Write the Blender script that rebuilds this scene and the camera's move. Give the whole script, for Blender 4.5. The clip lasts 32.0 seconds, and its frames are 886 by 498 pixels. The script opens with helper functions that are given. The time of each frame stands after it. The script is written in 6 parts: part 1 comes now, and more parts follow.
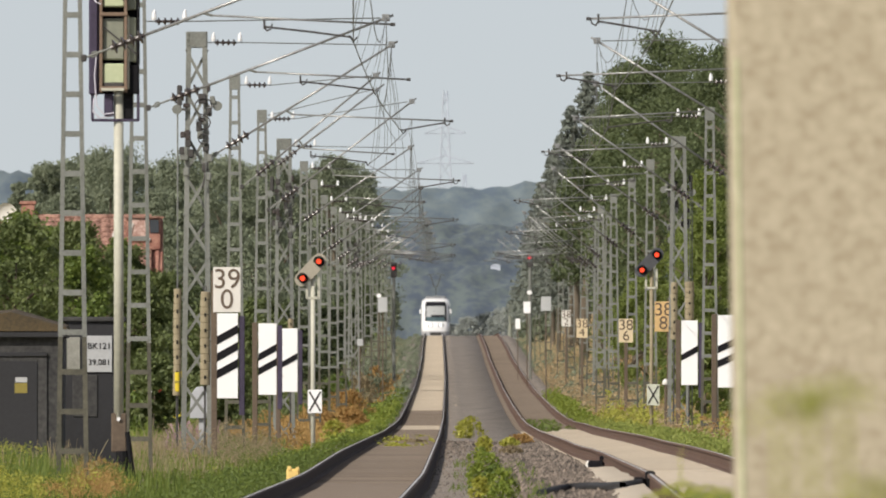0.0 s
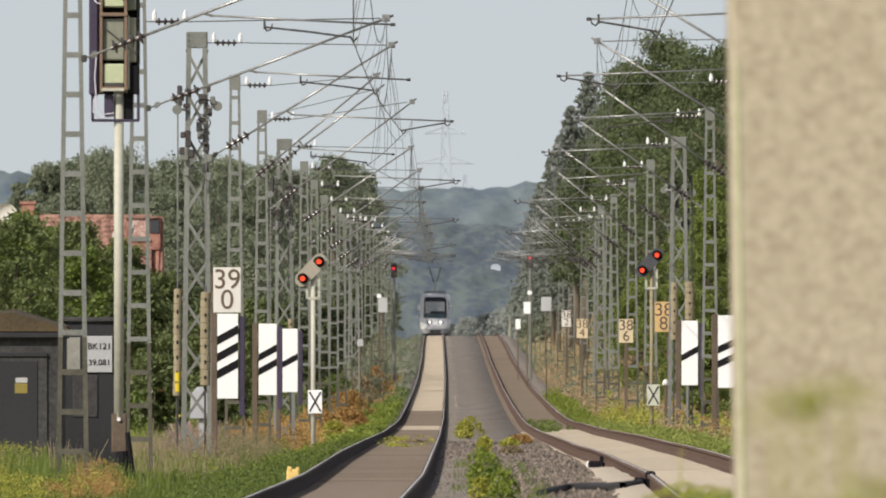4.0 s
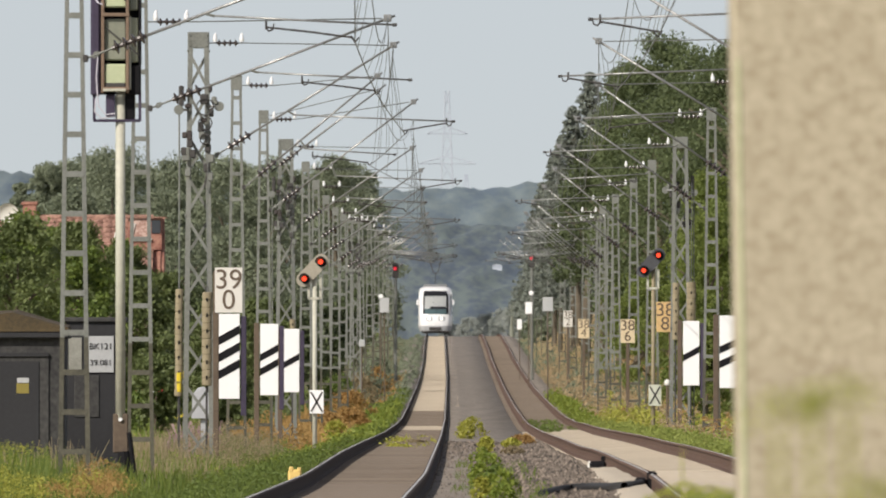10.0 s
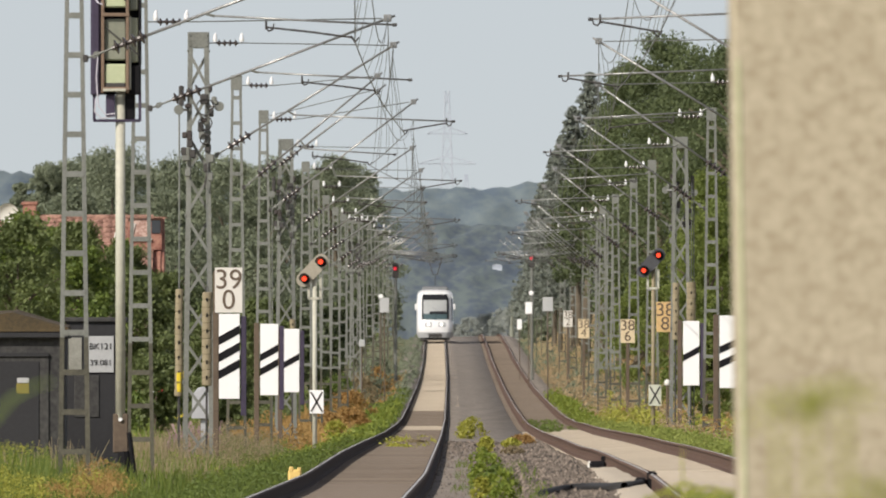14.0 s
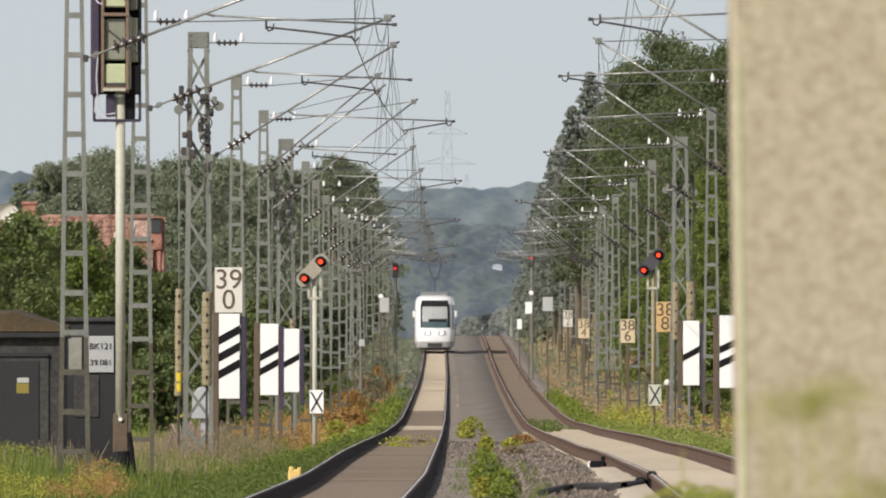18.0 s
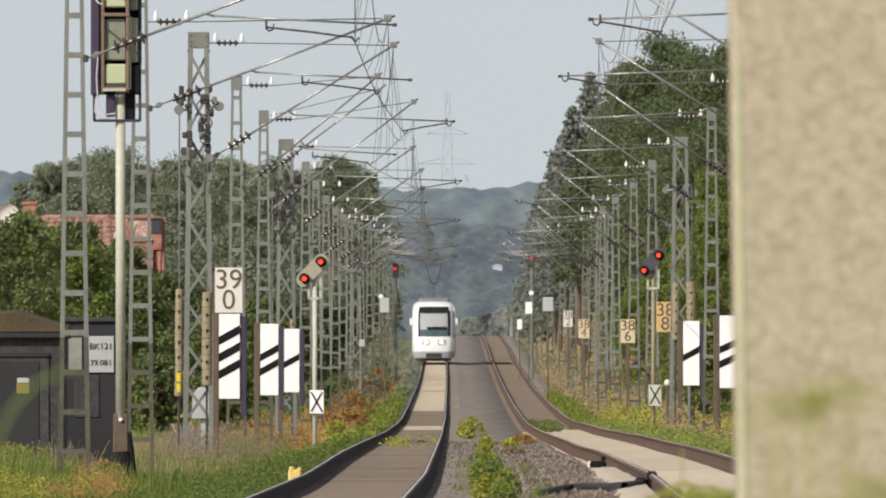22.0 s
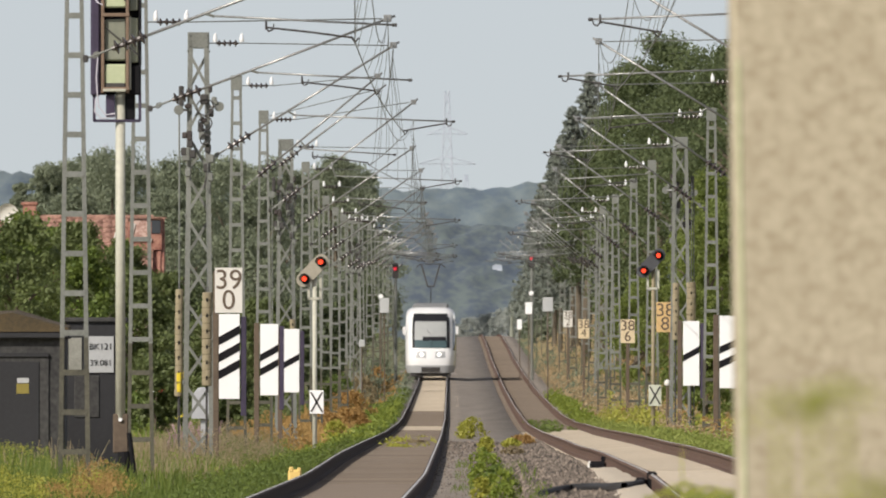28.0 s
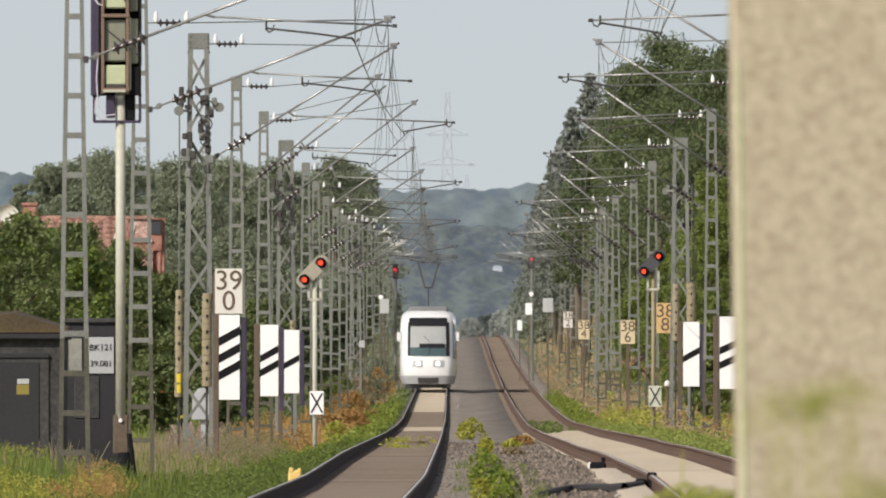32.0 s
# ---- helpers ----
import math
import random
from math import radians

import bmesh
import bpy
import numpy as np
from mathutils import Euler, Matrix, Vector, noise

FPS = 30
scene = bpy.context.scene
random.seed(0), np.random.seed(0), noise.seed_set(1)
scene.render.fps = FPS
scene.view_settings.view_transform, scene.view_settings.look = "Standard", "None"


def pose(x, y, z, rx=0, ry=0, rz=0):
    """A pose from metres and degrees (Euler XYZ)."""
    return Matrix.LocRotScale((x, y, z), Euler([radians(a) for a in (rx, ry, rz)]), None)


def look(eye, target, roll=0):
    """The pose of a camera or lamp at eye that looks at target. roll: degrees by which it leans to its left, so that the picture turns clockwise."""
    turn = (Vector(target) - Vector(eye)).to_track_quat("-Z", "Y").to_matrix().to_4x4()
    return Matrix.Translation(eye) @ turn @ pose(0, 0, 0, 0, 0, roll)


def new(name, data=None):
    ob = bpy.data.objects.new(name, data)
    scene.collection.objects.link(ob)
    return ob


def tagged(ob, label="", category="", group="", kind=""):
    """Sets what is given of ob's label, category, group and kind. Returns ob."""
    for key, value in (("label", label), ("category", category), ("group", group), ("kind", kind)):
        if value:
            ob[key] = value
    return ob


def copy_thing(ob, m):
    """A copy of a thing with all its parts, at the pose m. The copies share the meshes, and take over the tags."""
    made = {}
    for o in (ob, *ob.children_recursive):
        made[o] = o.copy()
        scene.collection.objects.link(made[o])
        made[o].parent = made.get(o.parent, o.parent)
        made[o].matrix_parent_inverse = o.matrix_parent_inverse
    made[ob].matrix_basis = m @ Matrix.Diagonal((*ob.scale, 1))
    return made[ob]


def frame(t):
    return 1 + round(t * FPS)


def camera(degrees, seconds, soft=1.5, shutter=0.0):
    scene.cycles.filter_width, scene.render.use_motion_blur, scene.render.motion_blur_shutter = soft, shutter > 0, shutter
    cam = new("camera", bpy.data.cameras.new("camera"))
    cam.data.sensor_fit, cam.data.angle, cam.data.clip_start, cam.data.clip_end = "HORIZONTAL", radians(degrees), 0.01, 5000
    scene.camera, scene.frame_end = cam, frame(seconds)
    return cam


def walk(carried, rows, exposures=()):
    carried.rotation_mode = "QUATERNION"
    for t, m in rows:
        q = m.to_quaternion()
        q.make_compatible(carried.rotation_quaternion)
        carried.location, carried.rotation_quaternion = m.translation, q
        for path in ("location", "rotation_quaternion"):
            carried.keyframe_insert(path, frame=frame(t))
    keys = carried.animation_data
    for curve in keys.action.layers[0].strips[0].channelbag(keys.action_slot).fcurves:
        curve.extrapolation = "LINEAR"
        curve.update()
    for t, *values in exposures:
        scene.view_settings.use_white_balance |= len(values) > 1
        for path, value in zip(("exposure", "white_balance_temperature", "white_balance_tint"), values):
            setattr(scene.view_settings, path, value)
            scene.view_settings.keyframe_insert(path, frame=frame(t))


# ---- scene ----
# One still tele camera low between two railway tracks, looking along them (+Y).
cam = camera(2.0, 32.0, soft=1.9)
CAM_Z = 1.32


def aim(yaw, tilt):
    """The camera's pose, turned by thousandths of a degree to its left and up."""
    return pose(0, 0, CAM_Z, 90.2538 + tilt * 0.001, 0, yaw * 0.001)


walk(cam, [
    (0.0, aim(-3.8, -1.0)), (0.5, aim(-2.9, -1.7)), (1.0, aim(-1.0, -0.5)), (1.5, aim(-3.8, -1.5)),
    (2.0, aim(-2.0, -1.5)), (2.5, aim(-2.0, -1.8)), (3.0, aim(-2.2, -1.7)), (3.5, aim(-4.1, -0.4)),
    (4.5, aim(-2.0, -0.4)), (5.5, aim(0.1, -0.4)), (6.0, aim(-0.3, -1.5)), (6.5, aim(0.0, -0.5)),
    (7.0, aim(0.0, -0.1)), (7.5, aim(1.5, 0.1)), (8.0, aim(0.3, -0.1)), (8.5, aim(0.9, 0.0)),
    (9.0, aim(0.1, -1.0)), (9.5, aim(1.0, -0.3)), (10.0, aim(0.1, 0.0)), (10.5, aim(-0.1, 0.0)),
    (11.0, aim(1.7, 0.1)), (11.5, aim(-0.1, 0.1)), (12.0, aim(1.0, 0.1)), (12.5, aim(0.1, 0.4)),
    (13.0, aim(0.0, 0.0)), (14.0, aim(0.1, 0.0)), (14.5, aim(0.0, -0.1)), (16.5, aim(-0.1, -0.1)),
    (17.0, aim(-1.8, 0.1)), (17.5, aim(-1.7, -0.4)), (18.0, aim(0.1, -0.3)), (18.5, aim(-0.1, 0.0)),
    (19.0, aim(0.4, 0.0)), (19.5, aim(1.0, 0.3)), (20.0, aim(-2.0, 1.0)), (20.5, aim(-1.0, 0.3)),
    (21.0, aim(-1.8, 0.1)), (21.5, aim(-2.3, -0.1)), (22.0, aim(0.3, 0.0)), (22.5, aim(2.0, 1.0)),
    (23.0, aim(1.9, 1.0)), (23.5, aim(1.7, 1.7)), (24.0, aim(-0.1, -0.1)), (24.5, aim(1.0, 0.3)),
    (25.0, aim(2.0, 0.4)), (25.5, aim(1.0, 0.4)), (27.5, aim(1.5, 1.7)), (28.0, aim(0.1, 0.4)),
    (28.5, aim(0.1, 1.5)), (29.0, aim(2.0, 0.3)), (29.5, aim(1.5, 1.8)), (30.0, aim(0.0, 1.9)),
    (30.5, aim(0.1, 1.9)), (31.0, aim(0.3, 2.2)), (31.5, aim(1.7, 2.2)), (32.0, aim(0.3, 2.3)),
], exposures=[(0.0, 0.02, 6700, 12), (32.0, 0.02, 6700, 12)])

# the lens is open wide: what stands near the camera is soft
cam.data.dof.use_dof = True
cam.data.dof.focus_distance = 450.0
cam.data.dof.aperture_fstop = 32.0

# ---- daylight: sun behind the camera's left shoulder, pale summer sky ----
SUN_AZ, SUN_EL = 42.0, 34.0
world = bpy.data.worlds.new("sky")
scene.world = world
world.use_nodes = True
wn = world.node_tree
sky = wn.nodes.new("ShaderNodeTexSky")
sky.sky_type = "NISHITA"
sky.sun_disc = False
sky.sun_elevation = radians(SUN_EL)
sky.sun_rotation = radians(180.0 + SUN_AZ)
sky.air_density, sky.dust_density, sky.ozone_density = 1.0, 1.1, 3.0
wn.nodes["Background"].inputs["Strength"].default_value = 0.109
# the air near the ground is bright with summer haze: the sky's colour from a hand's breadth up reaches down to the horizon
way = wn.nodes.new("ShaderNodeTexCoord")
up = wn.nodes.new("ShaderNodeVectorMath")
up.operation = "ADD"
up.inputs[1].default_value = (0.0, 0.0, 0.085)
wn.links.new(way.outputs["Generated"], up.inputs[0])
wn.links.new(up.outputs[0], sky.inputs["Vector"])
haze = wn.nodes.new("ShaderNodeHueSaturation")
haze.inputs["Saturation"].default_value = 0.41
wn.links.new(sky.outputs[0], haze.inputs["Color"])
wn.links.new(haze.outputs[0], wn.nodes["Background"].inputs["Color"])
sun = new("sun", bpy.data.lights.new("sun", "SUN"))
sun.data.energy, sun.data.angle, sun.data.color = 3.9, radians(0.53), (1.0, 0.95, 0.86)
ce, se = math.cos(radians(SUN_EL)), math.sin(radians(SUN_EL))
sun.matrix_world = look((-ce * math.sin(radians(SUN_AZ)) * 90, -ce * math.cos(radians(SUN_AZ)) * 90, se * 90), (0, 0, 0))


# ---- materials ----
def mat(name, a, b=None, rough=0.7, metal=0.0, big=0.6, fine=18.0, bump=0.15, mix=0.5, island=0.0, through_light=0.0,
        stretch=(1, 1, 1), coat=0.0, hard=0.2):
    """A procedural surface: colour runs from a to b by a broad and a fine noise; big and fine are cycles a metre."""
    b = b or tuple(c * 0.75 for c in a)
    m = bpy.data.materials.new(name)
    m.use_nodes = True
    n, l = m.node_tree.nodes, m.node_tree.links
    p = n["Principled BSDF"]
    tc, info = n.new("ShaderNodeTexCoord"), n.new("ShaderNodeObjectInfo")
    off = n.new("ShaderNodeVectorMath")
    off.operation = "MULTIPLY_ADD"
    off.inputs[1].default_value = stretch
    scl = n.new("ShaderNodeVectorMath")
    scl.operation = "SCALE"
    scl.inputs[0].default_value = (31.0, 17.0, 23.0)
    l.new(info.outputs["Random"], scl.inputs["Scale"])
    l.new(tc.outputs["Object"], off.inputs[0])
    l.new(scl.outputs[0], off.inputs[2])
    n1, n2 = n.new("ShaderNodeTexNoise"), n.new("ShaderNodeTexNoise")
    n1.inputs["Scale"].default_value, n1.inputs["Detail"].default_value = big, 4.0
    n2.inputs["Scale"].default_value, n2.inputs["Detail"].default_value = fine, 3.0
    for t in (n1, n2):
        l.new(off.outputs[0], t.inputs["Vector"])
    mx = n.new("ShaderNodeMix")
    mx.inputs[0].default_value = mix
    l.new(n1.outputs["Fac"], mx.inputs[2])
    l.new(n2.outputs["Fac"], mx.inputs[3])
    fac = mx.outputs[0]
    if island:
        geo = n.new("ShaderNodeNewGeometry")
        m2 = n.new("ShaderNodeMix")
        m2.inputs[0].default_value = island
        l.new(fac, m2.inputs[2])
        l.new(geo.outputs["Random Per Island"], m2.inputs[3])
        fac = m2.outputs[0]
    ramp = n.new("ShaderNodeValToRGB")
    ramp.color_ramp.elements[0].position, ramp.color_ramp.elements[1].position = (0.5 - hard, 0.5 + hard) if not island else (0.12, 0.88)
    ramp.color_ramp.elements[0].color, ramp.color_ramp.elements[1].color = (*a, 1), (*b, 1)
    l.new(fac, ramp.inputs[0])
    l.new(ramp.outputs[0], p.inputs["Base Color"])
    p.inputs["Roughness"].default_value, p.inputs["Metallic"].default_value = rough, metal
    p.inputs["Coat Weight"].default_value = coat
    if bump:
        bp = n.new("ShaderNodeBump")
        bp.inputs["Strength"].default_value, bp.inputs["Distance"].default_value = bump, 0.02
        l.new(n2.outputs["Fac"], bp.inputs["Height"])
        l.new(bp.outputs[0], p.inputs["Normal"])
    if through_light:
        tr, ms = n.new("ShaderNodeBsdfTranslucent"), n.new("ShaderNodeMixShader")
        ms.inputs[0].default_value = through_light
        l.new(ramp.outputs[0], tr.inputs[0])
        l.new(p.outputs[0], ms.inputs[1])
        l.new(tr.outputs[0], ms.inputs[2])
        l.new(ms.outputs[0], n["Material Output"].inputs[0])
    return m


def matt(m, level=0.15):
    """Takes most of the shine off a surface."""
    m.node_tree.nodes["Principled BSDF"].inputs["Specular IOR Level"].default_value = level
    return m


def glow(name, colour, power):
    m = mat(name, colour, rough=0.3, bump=0)
    p = m.node_tree.nodes["Principled BSDF"]
    p.inputs["Emission Color"].default_value = (*colour, 1)
    p.inputs["Emission Strength"].default_value = power
    return m


GROUND = mat("verge_soil", (0.125, 0.13, 0.048), (0.27, 0.225, 0.115), 0.95, big=0.25, fine=9, bump=0.4)
BALLAST = mat("ballast_gravel", (0.142, 0.118, 0.099), (0.322, 0.276, 0.229), 0.92, big=1.3, fine=16, bump=0.8, mix=0.6, stretch=(1, 0.12, 1), hard=0.15)
STONE = mat("ballast_stone", (0.068, 0.056, 0.047), (0.30, 0.242, 0.192), 0.9, island=0.8, fine=30, bump=0.3)
# light put into colour: darker rust for shaded rail sides, browner for sunlit ones
RAIL_SHADED = mat("rusty_rail_side_shaded", (0.024, 0.016, 0.013), (0.070, 0.041, 0.029), 0.9, big=1.5, fine=40)
RAIL_LIT = mat("rusty_rail_side_lit", (0.085, 0.048, 0.033), (0.16, 0.095, 0.065), 0.9, big=1.5, fine=40)
RAIL_HEAD = mat("polished_rail_head", (0.62, 0.60, 0.57), (0.78, 0.76, 0.72), 0.45, 0.35, bump=0.02)
CONCRETE_SLEEPER = mat("pale_concrete_sleeper", (0.37, 0.31, 0.235), (0.66, 0.575, 0.455), 0.9, big=1.6, fine=12, island=0.3)
WOOD_SLEEPER = mat("tarred_wood_sleeper", (0.155, 0.122, 0.096), (0.275, 0.224, 0.176), 0.9, big=0.6, fine=25, stretch=(1, 6, 6), island=0.5)
GALV = mat("weathered_green_grey_steel", (0.132, 0.139, 0.124), (0.246, 0.253, 0.228), 0.6, 0.1, big=0.9, fine=22)
FOOTBROWN = mat("dark_brown_foot_steel", (0.046, 0.045, 0.034), (0.13, 0.122, 0.088), 0.8, 0.0, big=2.0, fine=20)
TUBE = mat("dull_grey_tube", (0.18, 0.185, 0.18), (0.42, 0.42, 0.41), 0.34, 0.5, big=1.2, fine=20)
WIRE = mat("oxidised_wire", (0.14, 0.15, 0.14), (0.26, 0.27, 0.25), 0.5, 0.6, bump=0)
INSUL = mat("brown_glazed_insulator", (0.035, 0.028, 0.026), (0.09, 0.075, 0.07), 0.25, big=4, bump=0)
PORCELAIN = mat("white_porcelain", (0.86, 0.87, 0.88), (0.80, 0.80, 0.80), 0.12, big=4, bump=0, coat=0.5)
BLACK = matt(mat("black_paint", (0.008, 0.008, 0.010), (0.016, 0.015, 0.017), 0.8, big=2))
PURPLE = mat("faded_dark_violet_paint", (0.030, 0.023, 0.045), (0.060, 0.045, 0.085), 0.55, big=2)
WHITE = mat("white_reflective_sheet", (0.92, 0.92, 0.92), (0.90, 0.90, 0.89), 0.35, big=2, fine=60, bump=0.02)
SIGNWHITE = mat("aged_white_enamel", (0.76, 0.735, 0.68), (0.68, 0.655, 0.60), 0.4, big=2.5, fine=50, bump=0.03)
SIGNORANGE = mat("sun_yellowed_enamel", (0.66, 0.45, 0.20), (0.58, 0.38, 0.17), 0.45, big=3, fine=50, bump=0.03)
SIGNCREAM = mat("cream_enamel", (0.70, 0.58, 0.38), (0.62, 0.50, 0.32), 0.45, big=3, fine=50, bump=0.03)
SIGNGREY = mat("pale_grey_plate", (0.42, 0.43, 0.43), (0.50, 0.51, 0.51), 0.5, big=3, bump=0.02)
INK = mat("dark_brown_ink", (0.10, 0.07, 0.045), (0.14, 0.10, 0.07), 0.6, bump=0)
CREAMPOST = mat("cream_painted_pole", (0.57, 0.56, 0.46), (0.42, 0.415, 0.345), 0.55, big=0.8, fine=14)
GREENBOX = mat("pale_green_housing", (0.44, 0.49, 0.30), (0.52, 0.56, 0.37), 0.5, big=3)
OLIVEBOX = mat("olive_grey_housing", (0.19, 0.20, 0.155), (0.25, 0.26, 0.20), 0.6, big=3)
RUSTBAR = mat("rust_brown_bracket", (0.15, 0.095, 0.065), (0.24, 0.17, 0.12), 0.75, big=3)
OLDWOOD = mat("weathered_post_wood", (0.225, 0.185, 0.115), (0.36, 0.31, 0.205), 0.9, big=1.5, fine=30, stretch=(5, 5, 0.6))
BROWNPOST = mat("brown_steel_post", (0.085, 0.06, 0.042), (0.15, 0.11, 0.075), 0.75, big=2)
HUTWALL = mat("grey_rendered_wall", (0.022, 0.022, 0.0235), (0.078, 0.076, 0.071), 0.9, big=2.2, fine=14, bump=0.25, hard=0.17)
HUTDARK = mat("dark_grey_cabinet_paint", (0.015, 0.015, 0.017), (0.025, 0.025, 0.0275), 0.6, big=1.2)
HUTROOF = mat("mossy_roofing_felt", (0.042, 0.034, 0.02), (0.105, 0.072, 0.033), 0.95, big=2.2, fine=26, bump=0.5)
DULLYELLOW = mat("faded_yellow_label", (0.28, 0.225, 0.045), (0.22, 0.175, 0.035), 0.6, bump=0)
YELLOW = mat("warning_yellow", (0.72, 0.55, 0.03), (0.60, 0.45, 0.03), 0.5, bump=0.02)
ORANGEYEL = mat("faded_orange_plastic", (0.86, 0.62, 0.22), (0.78, 0.54, 0.16), 0.5)
REDPAINT = mat("red_paint", (0.50, 0.045, 0.035), (0.40, 0.035, 0.03), 0.5)
TILE = mat("orange_roof_tile", (0.13, 0.062, 0.045), (0.43, 0.25, 0.19), 0.85, big=3, fine=9, hard=0.12)
BRICK = mat("red_house_brick", (0.19, 0.065, 0.048), (0.43, 0.23, 0.17), 0.9, big=3, fine=16, hard=0.13)
RENDERWHITE = mat("white_window_paint", (0.70, 0.66, 0.62), (0.62, 0.58, 0.54), 0.6)
DARKGLASS = mat("dark_window_glass", (0.03, 0.035, 0.045), (0.05, 0.055, 0.06), 0.08, bump=0)
PIERGREEN = mat("pale_green_concrete", (0.40, 0.43, 0.24), (0.55, 0.56, 0.36), 0.92, big=9, fine=40, bump=0.1)
PIER = mat("beige_concrete_pier", (0.355, 0.298, 0.202), (0.515, 0.456, 0.332), 0.92, big=22.0, fine=52, bump=0.12, mix=0.42, stretch=(1, 1, 1.15), hard=0.13)
LEAF = mat("summer_leaf", (0.092, 0.125, 0.046), (0.225, 0.27, 0.092), 0.6, island=0.35, bump=0, through_light=0.42, big=0.7, mix=0.3)
# dark tones and translucency raised to imitate haze over the green wood
SHADYLEAF = mat("haze_lifted_wood_leaf", (0.062, 0.088, 0.040), (0.205, 0.25, 0.105), 0.7, island=0.25, bump=0, through_light=0.4, big=0.45, mix=0.25)
LEAFDARK = mat("dark_wood_leaf", (0.05, 0.07, 0.03), (0.12, 0.15, 0.06), 0.7, island=0.7, bump=0, through_light=0.25, big=0.1)
# olive leaf greyed and paled in its base colour to imitate air haze
LEAFHAZE = mat("haze_greyed_olive_leaf", (0.108, 0.134, 0.084), (0.345, 0.385, 0.262), 0.75, island=0.25, bump=0, through_light=0.35, big=0.4, mix=0.2)
# leaf paled nearly to the colour of haze, for the patch beyond the crest
HAZELEAF = mat("haze_coloured_leaf", (0.39, 0.42, 0.39), (0.50, 0.525, 0.49), 0.8, island=0.1, bump=0, through_light=0.45, big=0.3, mix=0.2)
SUNLEAF = mat("sunlit_young_leaf", (0.10, 0.15, 0.03), (0.31, 0.36, 0.09), 0.6, island=0.35, bump=0, through_light=0.45, big=0.6, mix=0.3)
# needle colour greyed to imitate haze in front of the far conifers
NEEDLE = mat("haze_greyed_needle", (0.13, 0.15, 0.13), (0.22, 0.245, 0.20), 0.7, island=0.6, bump=0, through_light=0.1)
BUSHLEAF = mat("bright_bush_leaf", (0.078, 0.128, 0.024), (0.20, 0.26, 0.05), 0.6, island=0.5, bump=0, through_light=0.35)
WEEDLEAF = mat("fresh_weed_leaf", (0.125, 0.195, 0.022), (0.34, 0.39, 0.065), 0.6, island=0.55, bump=0, through_light=0.4)
LIME = mat("yellow_green_leaf", (0.27, 0.29, 0.035), (0.57, 0.54, 0.11), 0.6, island=0.55, bump=0, through_light=0.4)
FRESHGRASS = mat("fresh_short_grass", (0.20, 0.265, 0.05), (0.41, 0.45, 0.115), 0.65, island=0.4, bump=0, through_light=0.45)
GRASS = mat("verge_grass", (0.072, 0.128, 0.017), (0.20, 0.246, 0.043), 0.65, island=0.5, bump=0, through_light=0.35)
DRYGRASS = mat("dry_straw_grass", (0.25, 0.192, 0.108), (0.47, 0.39, 0.24), 0.8, island=0.45, bump=0, through_light=0.45)
TANWEED = mat("sunlit_tan_weed", (0.40, 0.29, 0.165), (0.63, 0.49, 0.30), 0.85, island=0.4, bump=0, through_light=0.45)
RUSTWEED = mat("rust_brown_seed_weed", (0.34, 0.20, 0.07), (0.56, 0.36, 0.13), 0.85, island=0.5, bump=0, through_light=0.4)
PINKWEED = mat("pale_pink_blossom", (0.34, 0.20, 0.24), (0.46, 0.32, 0.33), 0.8, island=0.8, bump=0, through_light=0.3)
BARK = mat("grey_brown_bark", (0.09, 0.07, 0.05), (0.17, 0.14, 0.10), 0.95, big=2, fine=14, bump=0.6, stretch=(3, 3, 0.7))
# blue air haze is mixed into the base colours of both far woods
FARWOOD = mat("haze_tinted_far_wood", (0.168, 0.215, 0.278), (0.275, 0.335, 0.33), 0.9, island=0, bump=0, big=0.24, fine=1.1, through_light=0.4, stretch=(1, 0.022, 1), hard=0.09, mix=0.55)
FARHILL = mat("haze_tinted_distant_wood", (0.232, 0.308, 0.382), (0.36, 0.437, 0.447), 0.95, bump=0, big=0.10, fine=0.7, through_light=0.4, stretch=(1, 0.022, 1), hard=0.12, mix=0.4)
# distance haze put into the colour: paled towards the sky
PYLON = mat("haze_paled_steel", (0.475, 0.515, 0.575), (0.51, 0.55, 0.61), 0.8, bump=0)
TRAMWHITE = mat("glossy_white_coachwork", (0.84, 0.84, 0.84), (0.78, 0.78, 0.775), 0.28, big=0.7, fine=5, bump=0.01, coat=0.4)
TRAMGREY = mat("grey_coach_skirt", (0.46, 0.47, 0.48), (0.36, 0.37, 0.38), 0.5, big=1.0)
TRAMBLACK = mat("black_display_glass", (0.012, 0.012, 0.014), (0.022, 0.022, 0.024), 0.15, bump=0)
SCREEN = mat("pale_grey_windscreen", (0.42, 0.43, 0.42), (0.36, 0.375, 0.37), 0.12, big=1.0, fine=3, bump=0, coat=0.6)
TRAMROOF = mat("grey_roof_cover", (0.15, 0.155, 0.16), (0.22, 0.225, 0.23), 0.7, big=1.0)
SCREENLOW = mat("green_tinted_glass", (0.05, 0.085, 0.095), (0.085, 0.13, 0.135), 0.1, bump=0, coat=0.5)
DARKGEAR = mat("dark_running_gear", (0.035, 0.033, 0.033), (0.07, 0.065, 0.06), 0.7, big=3)
RUBBER = mat("black_bellows_rubber", (0.02, 0.02, 0.022), (0.035, 0.034, 0.036), 0.8)
PALEGREEN = mat("pale_seed_green", (0.44, 0.47, 0.08), (0.62, 0.63, 0.16), 0.7, island=0.6, bump=0, through_light=0.5)
RED_LIGHT = glow("red_signal_lamp", (1.0, 0.075, 0.03), 1.5)
FAR_RED = glow("deep_red_signal_lamp", (0.85, 0.03, 0.06), 0.38)
HEADLIGHT = glow("white_headlamp", (1.0, 0.96, 0.88), 2.0)


